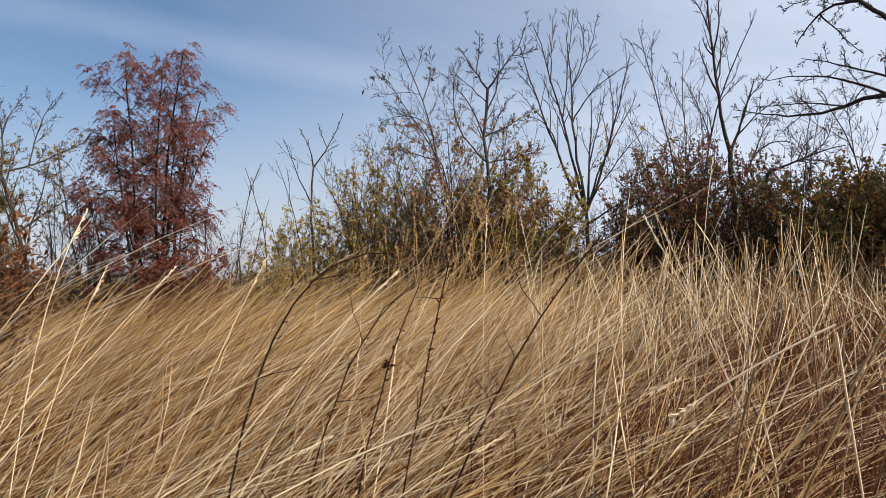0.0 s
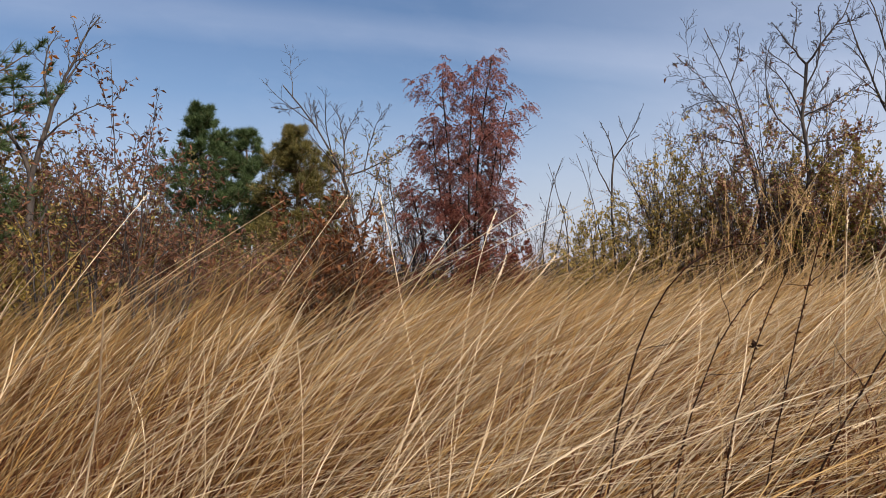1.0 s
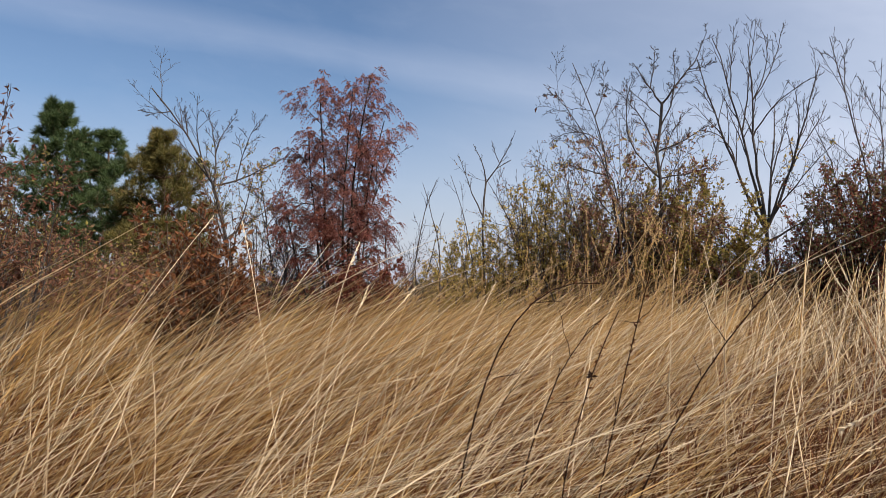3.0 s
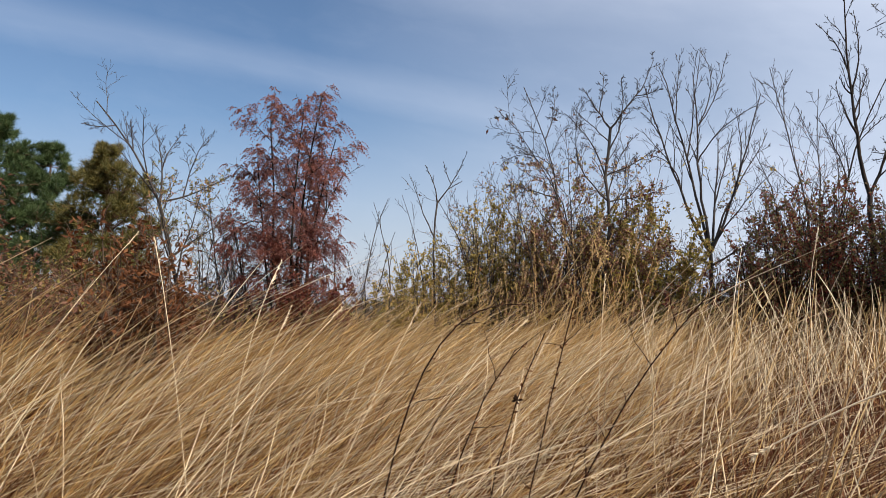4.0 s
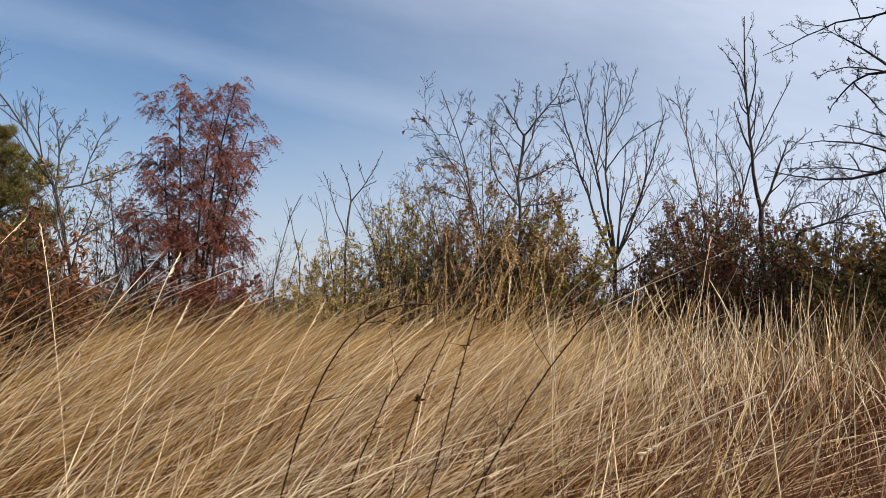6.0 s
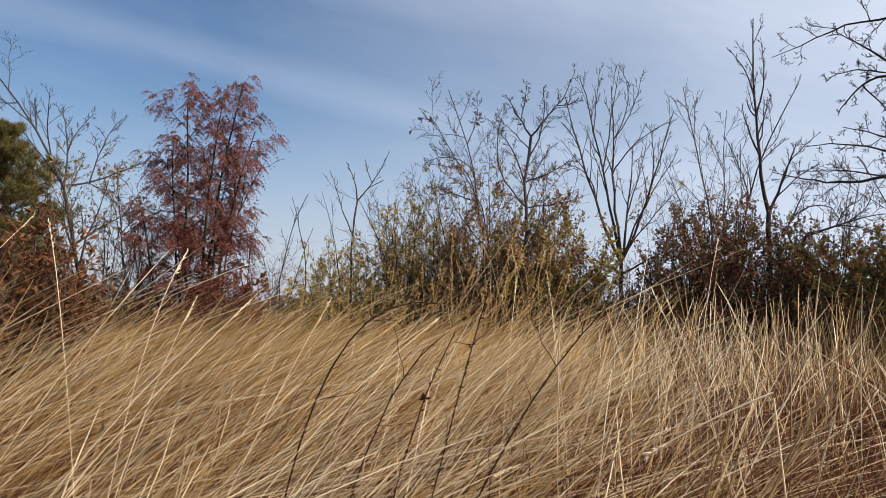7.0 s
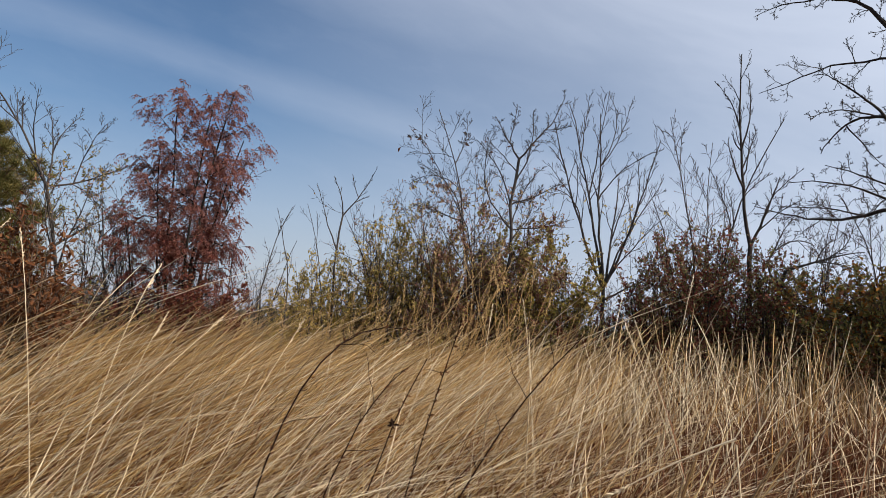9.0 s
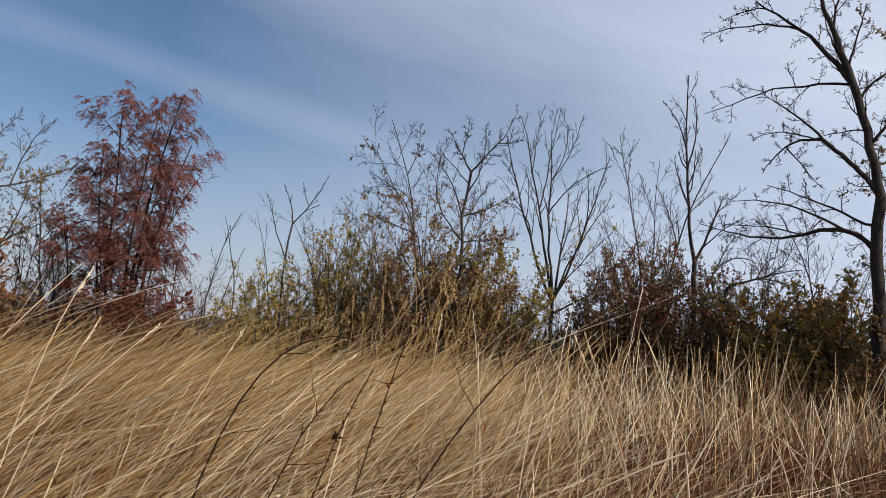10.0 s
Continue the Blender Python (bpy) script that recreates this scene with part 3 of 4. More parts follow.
# shrubs at the foot of the trees, from left to right
shrub("shrub", "dense crimson-brown shrub at the red tree's foot", 20.2, 14.4, 0.8, 2.2, 26, L_CRIMSON, 2400, 0.085, BARK_DARK, 61, 0.5,
      mats=((L_RUST, 0.35),), zmin=0.3)
TWIGS = ((5, 0.4, 30, 0.20, 0.35, 0.10), (4, 0.3, 32, 0.42, 0.2, 0.12))
crooked_tree("sapling", "bare forked sapling beside the red tree", 18.0, 15.1,
       [(-1, -0.29, -7, 24, 4.60, 0.028), (0, 0.7, 18, -5, 1.05, 0.021), (-1, -0.03, 1, 7, 3.18, 0.025), (-1, 0.07, -1, -21, 3.21, 0.021)], BARK_DARK, 62, TWIGS)
crooked_tree("sapling", "cluster of thin bare grey saplings", 15.2, 15.3,
       [(-1, -0.03, -12, 21, 3.94, 0.025), (-1, 0.23, 12, -19, 3.83, 0.025), (-1, 0, -2, 24, 3.21, 0.021), (0, 0.8, 17, 7, 0.48, 0.015)], BARK_GREY, 63, TWIGS[:1])
crooked_tree("sapling", "bare grey sapling with forked upright stems", 10.6, 15.5,
       [(-1, 0.2, -3, 1, 3.80, 0.028), (0, 1, 35, 23, 1.30, 0.025), (0, 1, -8, -30, 0.92, 0.021), (-1, 0.02, 1, -18, 4.08, 0.021),
        (1, 0.4, -23, -14, 0.54, 0.015), (0, 0.8, -22, -17, 1.45, 0.018), (1, 0.3, 60, 59, 0.39, 0.015)], BARK_GREY, 64, TWIGS)
shrub("shrub", "yellow-green autumn shrub with thin grey stems", 10.4, 16.0, 1.35, 2.9, 40, L_YELLOW, 4400, 0.075, BARK_GREY, 71, 0.8, mats=((L_OLIVE, 0.15),))
shrub("shrub", "tall yellow-green shrub with a loose leafy top", 6.2, 16.0, 1.35, 4.2, 40, L_YELLOW, 4700, 0.078, BARK_GREY, 72, 0.8, mats=((L_OLIVE, 0.1), (L_ORANGE, 0.06)))
shrub("shrub", "olive and yellow shrub between bare stems", 1.9, 16.0, 1.3, 3.9, 38, L_YELLOW, 4200, 0.078, BARK_BROWN, 73, 0.8, mats=((L_OLIVE, 0.2), (L_PURPLE, 0.35)), bare=0.12)
shrub("shrub", "purplish-brown thicket with dry leaves", -2.4, 15.2, 1.35, 4.3, 46, L_PURPLE, 5200, 0.085, BARK_BROWN, 74, 0.6, mats=((L_CRIMSON, 0.15), (L_OLIVE, 0.35), (L_BROWN, 0.3)))
shrub("shrub", "green-leaved shrub with pale fading leaves", -6.6, 15.6, 1.2, 4.0, 36, L_OLIVE, 4400, 0.09, BARK_BROWN, 75, 0.6, mats=((L_YELLOW, 0.4), (L_DARK, 0.3)))
shrub("shrub", "low crimson and brown shrub under the dead tree", -12.6, 15.0, 1.3, 2.2, 28, L_CRIMSON, 1500, 0.08, BARK_DARK, 76, 0.6, mats=((L_RUST, 0.5),))
shrub("shrub", "dark dense shrub with reddish leaves", -17.3, 15.0, 1.1, 3.75, 46, L_DARK, 4000, 0.085, BARK_DARK, 77, 0.7, mats=((L_CRIMSON, 0.5), (L_PURPLE, 0.3)))
shrub("shrub", "dark shrub with crimson and purple leaves", -20.6, 15.0, 1.15, 3.8, 46, L_CRIMSON, 2700, 0.085, BARK_DARK, 78, 0.7, mats=((L_DARK, 0.9), (L_RUST, 0.2)))
shrub("shrub", "dark evergreen shrub overgrown with creeper", -24.2, 15.0, 1.2, 3.4, 46, L_DARK, 4200, 0.085, BARK_DARK, 79, 0.7, mats=((L_CRIMSON, 0.2), (L_OLIVE, 0.15)))
shrub("shrub", "dark tangled shrub with small brown leaves", -27.6, 15.8, 1.3, 3.0, 46, L_DARK, 3400, 0.085, BARK_DARK, 86, 0.7, mats=((L_BROWN, 0.5),))
shrub("shrub", "dark tangled shrub with olive and brown leaves", -31.2, 15.4, 1.3, 2.9, 46, L_DARK, 3400, 0.085, BARK_DARK, 87, 0.7, mats=((L_BROWN, 0.4), (L_OLIVE, 0.3)))
shrub("shrub", "shrub with bright orange leaves at the tips", -29.4, 14.6, 1.2, 3.1, 34, L_ORANGE, 900, 0.13, BARK_DARK, 80, 0.7, mats=((L_DARK, 2.6), (L_OLIVE, 1.0)), zmin=0.6)
shrub("shrub", "mixed green and orange shrub below the dead tree", -32.6, 13.4, 1.3, 3.2, 34, L_OLIVE, 1800, 0.10, BARK_DARK, 81, 0.7, mats=((L_ORANGE, 0.5), (L_DARK, 1.2)))
shrub("tree", "leafy evergreen tree behind the dead tree", -40.2, 14.0, 1.2, 8.0, 28, L_DARK, 6500, 0.09, BARK_DARK, 82, 0.8, category="tree", zmin=1.5, spread=8)
shrub("shrub", "low dark rust shrub at the edge of the grass", -27.0, 12.6, 1.5, 1.7, 26, L_RUST, 1500, 0.08, BARK_DARK, 83, 0.6, mats=((L_DARK, 0.7),))
shrub("shrub", "low rust-brown shrub at the edge of the grass", -19.5, 13.2, 1.6, 1.6, 24, L_CRIMSON, 1200, 0.08, BARK_DARK, 84, 0.6, mats=((L_DARK, 1.0),))
shrub("shrub", "low dark shrub in front of the evergreen tree", -36.5, 12.2, 1.3, 2.4, 26, L_DARK, 1800, 0.09, BARK_DARK, 85, 0.6, mats=((L_RUST, 0.6),))

# leafless tangles of twigs inside and behind the hedge
for k, (az, d, w, h, leaf, n) in enumerate(((4.6, 15.6, 1.0, 4.7, L_PURPLE, 500), (0.9, 15.4, 0.9, 5.0, L_PURPLE, 600), (-4.6, 15.8, 0.9, 4.7, L_OLIVE, 500), (-15.2, 16.0, 0.8, 3.6, L_PURPLE, 250),
                                            (-18.6, 15.8, 1.0, 5.0, L_PURPLE, 250), (-28.6, 16.0, 1.3, 4.7, L_BROWN, 150), (-32.6, 15.6, 1.2, 4.3, L_OLIVE, 300), (24.6, 16.0, 0.9, 4.0, L_PURPLE, 450),
                                            (28.6, 16.6, 1.0, 4.4, L_PURPLE, 700), (17.4, 15.8, 0.7, 3.2, L_BROWN, 80), (-12.4, 15.6, 1.0, 3.0, L_CRIMSON, 200), (-8.8, 15.8, 0.6, 3.2, L_OLIVE, 300))):
    shrub("shrub", "tangle of thin leafless grey twigs with few dry leaves", az, d, w, h, 16, leaf, n, 0.065, BARK_GREY, 150 + k, 0.6, twigs=(9, 5), zmin=0.8, spread=22)

# trees and shrubs on the other side of the field
pine("rounded dark green pine behind brown shrubs", 41.6, 26.0, 7.5, 2.0, NEEDLE, 91, 0.2, 0.25, 13, 15)
pine("rounded dark green pine with a broad crown", 38.2, 26.5, 6.8, 2.1, NEEDLE, 92, 0.2, 0.25, 12, 15)
pine("yellowing pine half hidden by a bare tree", 34.6, 24.0, 6.4, 2.1, NEEDLE_PALE, 93, 0.22, 0.26, 13, 14)
pine("large dark pine with tiered spreading limbs", 62.4, 12.4, 9.6, 1.9, NEEDLE, 94, 0.12, 0.14, 20, 34)
crooked_tree("bare_tree", "leaning bare grey tree with crooked limbs", 31.6, 18.0,
       [(-1, 0.64, 3, -36, 6.81, 0.066), (0, 0.6, 77, 57, 1.83, 0.051), (0, 0.6, 8, -21, 2.02, 0.036), (0, 0.4, 51, 56, 1.45, 0.036),
        (1, 0.3, 9, 32, 1.68, 0.027), (2, 0.4, 11, 39, 1.25, 0.021), (0, 0.8, -6, -9, 0.71, 0.024), (-1, 1.75, -2, -8, 4.55, 0.036),
        (0, 0.9, -108, -83, 0.72, 0.024)], BARK_GREY, 95,
        ((9, 0.25, 38, 0.30, 0.35, 0.12), (7, 0.2, 36, 0.45, 0.2, 0.14), (3, 0.3, 34, 0.5, 0.2, 0.14)), [(L_OLIVE, 700, 0.075, 1.6, 5.0), (L_PURPLE, 500, 0.075, 1.6, 4.6)])
crooked_tree("bare_tree", "bare leaning tree with a few yellow leaves", 54.2, 12.0,
       [(-1, -0.04, -1, 2, 3.06, 0.072), (0, 1, 15, 28, 2.80, 0.054), (0, 1, -9, -62, 1.51, 0.042), (1, 0.4, 18, 45, 1.34, 0.030),
        (1, 0.2, 41, 61, 1.07, 0.024), (1, 0.4, -19, 31, 1.23, 0.024), (0, 0.7, 25, 17, 1.57, 0.024), (2, 0.5, -29, -4, 1.32, 0.024)], BARK_GREY, 96,
        ((8, 0.3, 42, 0.26, 0.3, 0.12), (5, 0.25, 38, 0.45, 0.2, 0.13), (2, 0.3, 36, 0.5, 0.2, 0.14)), [(L_ORANGE, 70, 0.09, 3.0, 6.4)])
shrub("shrub", "yellow-leaved shrub below the large pine", 56.0, 11.4, 1.3, 2.6, 30, L_YELLOW, 2000, 0.08, BARK_BROWN, 97, 0.6, mats=((L_OLIVE, 0.5),), zmin=0.9)
shrub("tree", "young oak holding sparse brown leaves", 50.2, 9.2, 0.95, 4.8, 18, L_BROWN, 1500, 0.09, BARK_GREY, 98, 0.5, width=0.36, spread=13, category="tree", zmin=1.5, twigs=(8, 3))
shrub("shrub", "rust-brown oak bush full of dead leaves", 33.6, 7.5, 0.50, 2.35, 34, L_RUST, 2300, 0.095, BARK_BROWN, 99, 0.40, zmin=0.5, width=0.42, twigs=(7, 3), spread=8)
for k, (az, d, h, w) in enumerate(((46.5, 12.5, 2.1, 1.2), (42.6, 13.0, 2.6, 1.3), (38.6, 13.4, 2.3, 1.3), (33.5, 16.5, 2.8, 1.3), (30.0, 15.5, 2.2, 1.1), (27.0, 15.0, 1.9, 1.1))):
    shrub("shrub", "brown leaf-dropping thicket of thin stems", az, d, w, h, 32, L_BROWN, 600, 0.085, BARK_BROWN, 110 + k, 0.7,
          mats=((L_OLIVE, 0.5), (L_PURPLE, 0.6)))
for k, (az, d, h, w) in enumerate(((52.5, 13.5, 2.4, 1.6), (47.0, 16.0, 4.2, 1.7), (36.0, 17.0, 2.6, 1.8), (62.0, 10.5, 2.2, 1.4), (60.0, 15.0, 5.0, 1.9), (55.0, 16.5, 5.0, 1.9), (51.0, 16.0, 4.6, 1.8), (42.0, 19.0, 3.2, 2.0), (57.5, 14.0, 4.2, 1.6), (53.0, 14.6, 3.8, 1.6), (49.0, 14.0, 3.2, 1.5))):
    shrub("shrub", "dull olive-brown undergrowth behind the grass", az, d, w, h, 28, L_DARK, 1500, 0.10, BARK_BROWN, 120 + k, 0.8,
          mats=((L_BROWN, 0.9), (L_OLIVE, 0.5)))
for k, (az, d, h, w) in enumerate(((26.5, 19.0, 1.8, 1.8), (19.0, 20.0, 1.6, 1.9), (14.0, 21.0, 1.5, 1.6), (8.0, 20.0, 1.7, 2.0), (1.0, 20.0, 1.7, 2.0), (-6.0, 20.0, 1.7, 2.0), (-13.0, 19.0, 1.7, 1.9), (-18.5, 18.5, 2.2, 1.9), (-24.0, 18.0, 2.3, 1.9), (-29.0, 17.5, 2.4, 1.9), (-34.0, 17.0, 2.6, 1.9), (-39.0, 16.5, 2.8, 1.9))):
    shrub("shrub", "low olive undergrowth behind the hedge trees", az, d, w, h, 20, L_OLIVE, 800, 0.10, BARK_BROWN, 130 + k, 0.8, mats=((L_BROWN, 0.7),))


def far_woods():
    """A low belt of far trees along the horizon."""
    rng = np.random.default_rng(140)
    P = []
    for k in range(420):
        az, d = rng.uniform(-60, 80), rng.uniform(150, 240)
        c = np.array(way(az) * d)
        h = rng.uniform(2.0, 5.5)
        n = 40
        q = rng.normal(size=(n, 3)) * np.array([2.2, 2.2, h * 0.30]) + c + np.array([0, 0, h * 0.5])
        q[:, 2] = np.abs(q[:, 2])
        P.append(q)
    P = np.concatenate(P)
    V, F = leaves(P, rng.normal(size=P.shape), rng.uniform(0.8, 1.8, len(P)), 0.7, 0.3, rng)
    ob = new("far_woods", mesh_of("far_woods", V, F))
    ob.data.materials.append(FAR_LEAF)
    tagged(ob, "low belt of hazy trees along the horizon", "woods", kind="stuff")


far_woods()


def far_scrub():
    """Low scrub beyond the hedge, seen in the gaps."""
    rng = np.random.default_rng(141)
    for mat, count in ((L_OLIVE, 260), (L_BROWN, 220)):
        P = []
        for k in range(count):
            d = rng.uniform(23, 70)
            c = np.array(way(rng.uniform(-50, 72)) * d)
            h = rng.uniform(0.9, 1.9)
            q = rng.normal(size=(36, 3)) * np.array([0.8, 0.8, h * 0.34]) + c
            q[:, 2] = np.abs(q[:, 2]) + 0.02
            P.append(q)
        P = np.concatenate(P)
        V, F = leaves(P, rng.normal(size=P.shape), rng.uniform(0.2, 0.48, len(P)), 0.5, 0.3, rng)
        ob = new("far_scrub", mesh_of("far_scrub", V, F))
        ob.data.materials.append(mat)
        tagged(ob, "low olive and brown scrub beyond the hedge", "scrub", kind="stuff")


far_scrub()


# ---------------------------------------------------------------- grass
def blade_field(name, label, mat, rng, base, height, lean, drift, width, curl, segs=4, prism=False, head=0.0):
    """Many blades or stalks at once. lean: how far each tip is carried sideways (n, 2); curl: how much of it comes near the tip."""
    n = len(base)
    s = np.linspace(0, 1, segs + 1)
    mid = rng.normal(size=(n, 2)) * drift[:, None]
    side = s[None, :, None] ** curl[:, None, None] * lean[:, None, :] + (s * (1 - s))[None, :, None] * mid[:, None, :]
    z = (s[None] + 0.12 * np.sin(np.pi * s)[None] * (curl[:, None] - 1.0)) * height[:, None]
    pts = np.concatenate([base[:, None, :2] + side, z[..., None] - 0.01], 2)
    w = width[:, None] * (1.0 - 0.72 * s[None] ** 1.5)
    if head:
        w[:, -2] = w[:, -2] * (1 + head)
    th = rng.uniform(0, 6.28, n)
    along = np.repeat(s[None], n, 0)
    if prism:
        k = 3
        offs = [np.stack([np.cos(th + a), np.sin(th + a), 0 * th], 1) for a in (0, 2.09, 4.19)]
    else:
        k = 2
        offs = [np.stack([np.cos(th + a), np.sin(th + a), 0 * th], 1) for a in (0, math.pi)]
    V = np.stack([pts + o[:, None] * w[..., None] * 0.5 for o in offs], 2).reshape(-1, 3)
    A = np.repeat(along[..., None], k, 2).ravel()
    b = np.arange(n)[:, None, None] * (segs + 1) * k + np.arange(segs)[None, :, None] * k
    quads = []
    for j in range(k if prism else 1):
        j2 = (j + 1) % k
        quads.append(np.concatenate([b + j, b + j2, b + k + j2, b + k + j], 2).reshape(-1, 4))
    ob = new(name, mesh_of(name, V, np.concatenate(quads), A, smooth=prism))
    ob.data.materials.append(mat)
    return tagged(ob, label, "grass", kind="stuff")


def scatter(rng, r0, r1, per, a0=-52, a1=76, clump=0.0):
    """Places over a sector of the field, in loose tussocks."""
    n = int((r1 * r1 - r0 * r0) * radians(a1 - a0) / 2 * per)
    if clump:
        m = max(1, n // 14)
        r, a = np.sqrt(rng.uniform(r0 * r0, r1 * r1, m)), np.radians(rng.uniform(a0, a1, m))
        c = np.stack([-r * np.sin(a), r * np.cos(a)], 1)
        p = c[rng.integers(0, m, n)] + rng.normal(size=(n, 2)) * clump
        keep = np.hypot(p[:, 0], p[:, 1]) > r0 * 0.95
        return p[keep]
    r, a = np.sqrt(rng.uniform(r0 * r0, r1 * r1, n)), np.radians(rng.uniform(a0, a1, n))
    return np.stack([-r * np.sin(a), r * np.cos(a)], 1)


def wind(p):
    """How strongly the grass is laid over to the right: strong on one side of the field, weak on the other."""
    s = p[:, 0] / (np.abs(p[:, 1]) + 0.6)
    return np.clip((0.32 - s) / 0.42, 0.04, 1.0)


def swell(p):
    """Slow change of height over the field."""
    return 1.0 + 0.09 * np.sin(p[:, 0] * 1.3 + 0.7 * p[:, 1]) + 0.07 * np.sin(p[:, 1] * 2.1 - p[:, 0])


def patchy(p, size, seed):
    """Smooth chance over the field, from -1 to 1: tussocks and gaps of about that size."""
    grid = np.random.default_rng(seed).uniform(-1, 1, (64, 64))
    q = p / size
    i = np.floor(q).astype(int)
    f = q - i
    f = f * f * (3 - 2 * f)
    g = lambda a, b: grid[(i[:, 0] + a) % 64, (i[:, 1] + b) % 64]
    return (g(0, 0) * (1 - f[:, 0]) + g(1, 0) * f[:, 0]) * (1 - f[:, 1]) + (g(0, 1) * (1 - f[:, 0]) + g(1, 1) * f[:, 0]) * f[:, 1]


def field(r0, r1, per, width, segs, prism, seed, shade, tall):
    """One ring of the field: stalks, dry leaf blades between them, and a few taller stalks. per: stalks on a square metre."""
    rng = np.random.default_rng(seed)

    def stand(per, mean, spread, least, most, wide, clump, wave):
        p = scatter(rng, r0, r1, per, clump=clump)
        g = wind(p)
        p = p[rng.uniform(size=len(p)) < (0.15 if r0 < 3 else 0.40) + 0.85 * g]
        p = p[patchy(p, 0.16, 7) + rng.uniform(-0.5, 0.5, len(p)) > -0.45]
        g = wind(p)
        right = rng.uniform(size=len(p)) > np.clip(g * 1.6, 0.0, 1.0)
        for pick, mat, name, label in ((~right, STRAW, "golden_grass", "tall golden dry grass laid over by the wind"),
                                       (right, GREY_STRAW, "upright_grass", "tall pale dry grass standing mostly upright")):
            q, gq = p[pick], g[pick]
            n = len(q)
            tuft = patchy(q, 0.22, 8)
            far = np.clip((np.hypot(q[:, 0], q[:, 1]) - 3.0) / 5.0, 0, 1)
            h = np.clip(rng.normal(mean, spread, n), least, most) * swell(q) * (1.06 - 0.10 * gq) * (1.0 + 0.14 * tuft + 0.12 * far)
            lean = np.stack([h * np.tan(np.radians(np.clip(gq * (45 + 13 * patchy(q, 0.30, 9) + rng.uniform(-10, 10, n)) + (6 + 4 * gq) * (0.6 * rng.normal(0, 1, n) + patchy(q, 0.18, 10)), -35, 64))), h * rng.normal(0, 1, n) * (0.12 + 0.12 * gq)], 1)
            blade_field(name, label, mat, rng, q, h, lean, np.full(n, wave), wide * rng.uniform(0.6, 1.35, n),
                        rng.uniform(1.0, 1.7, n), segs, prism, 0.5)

    stand(per, 0.90, 0.15, 0.4, 1.18, width, 0.09, 0.25)
    stand(tall, 1.18, 0.12, 0.95, 1.5, width * 1.15, 0.0, 0.3)
    p = scatter(rng, max(r0, 1.6), r1, per * (1.5 if r0 < 3 else 1.0), clump=0.13)
    n, g = len(p), wind(p)
    h = np.clip(rng.normal(0.55, 0.16, n), 0.2, 0.95) * swell(p) * (1.0 + 0.35 * (1 - g))
    lean = np.stack([h * (g * 0.7 + rng.normal(0, 0.40, n)), h * rng.normal(0, 0.45, n)], 1)
    # Nearer rings get the darkened rust blades, painting in shade among the stems.
    blade_field("dry_grass_leaves", "curled rusty and straw-coloured grass blades", RUST_SHADE_LEAF if shade else STRAW, rng, p, h, lean, np.full(n, 0.4),
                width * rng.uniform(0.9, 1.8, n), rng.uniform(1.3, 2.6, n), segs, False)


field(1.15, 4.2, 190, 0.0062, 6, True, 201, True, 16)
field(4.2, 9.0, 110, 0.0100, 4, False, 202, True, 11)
field(9.0, 19.0, 66, 0.0150, 3, False, 203, False, 6)


def pale_stalks(r0, r1, per, width, seed):
    """Bleached stalks standing among the rest, at loose angles."""
    rng = np.random.default_rng(seed)
    p = scatter(rng, r0, r1, per)
    if r0 < 3:
        p = p[rng.uniform(size=len(p)) < 0.05 + 1.0 * wind(p)]
    n, g = len(p), wind(p)
    h = np.clip(rng.normal(1.08, 0.16, n), 0.6, 1.5) * (1.12 - 0.15 * g)
    lean = np.stack([h * np.tan(np.radians(np.clip(g * rng.uniform(22, 66, n) + rng.normal(0, 13, n), -45, 71))), h * rng.normal(0, 0.25, n)], 1)
    blade_field("bleached_grass", "bleached pale grass stalks among the golden grass", PALE_STRAW, rng, p, h, lean, np.full(n, 0.3),
                width * rng.uniform(0.7, 1.3, n), rng.uniform(1.0, 1.9, n), 7, True, 0.6)


pale_stalks(1.35, 3.5, 50, 0.0068, 211)
pale_stalks(3.5, 8.0, 26, 0.0092, 212)


def rust_undergrass(r0, r1, per, a0, a1, seed, high=0.72):
    """Short dense rust-red grass under the taller stalks."""
    rng = np.random.default_rng(seed)
    p = scatter(rng, r0, r1, per, a0, a1, clump=0.12)
    if a0 < 0:
        p = p[rng.uniform(size=len(p)) > 1.15 * wind(p)]
    n, g = len(p), wind(p)
    h = np.clip(rng.normal(high, 0.12, n), 0.35, 1.0) * swell(p)
    lean = h[:, None] * (rng.normal(0, 0.28, (n, 2)) + np.stack([0.7 * g, 0 * g], 1))
    blade_field("rust_undergrass", "short dense rust-red grass below the pale stalks", RUST_SHADE_LEAF, rng, p, h, lean, np.full(n, 0.35),
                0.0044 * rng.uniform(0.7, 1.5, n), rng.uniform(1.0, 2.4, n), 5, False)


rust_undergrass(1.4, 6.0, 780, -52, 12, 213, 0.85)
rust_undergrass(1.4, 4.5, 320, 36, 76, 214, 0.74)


def tall_stalks(r0, r1, per, a0, a1, seed, mean=1.24, wide=0.0050, mat=STRAW):
    """Taller stalks bowed over by the wind, standing out above the rest."""
    rng = np.random.default_rng(seed)
    p = scatter(rng, r0, r1, per, a0, a1)
    n, g = len(p), wind(p)
    h = np.clip(rng.normal(mean, 0.10, n), mean - 0.24, mean + 0.26)
    lean = np.stack([h * np.tan(np.radians(g * rng.uniform(25, 58, n) + rng.normal(0, 5, n))), h * rng.normal(0, 0.2, n)], 1)
    blade_field("bowed_grass", "tall straw-coloured stalks bowed over by the wind", mat, rng, p, h, lean, np.full(n, 0.2),
                wide * rng.uniform(0.7, 1.3, n), rng.uniform(1.2, 1.9, n), 8, True, 0.9)


tall_stalks(1.7, 5.5, 13, 24, 76, 216)
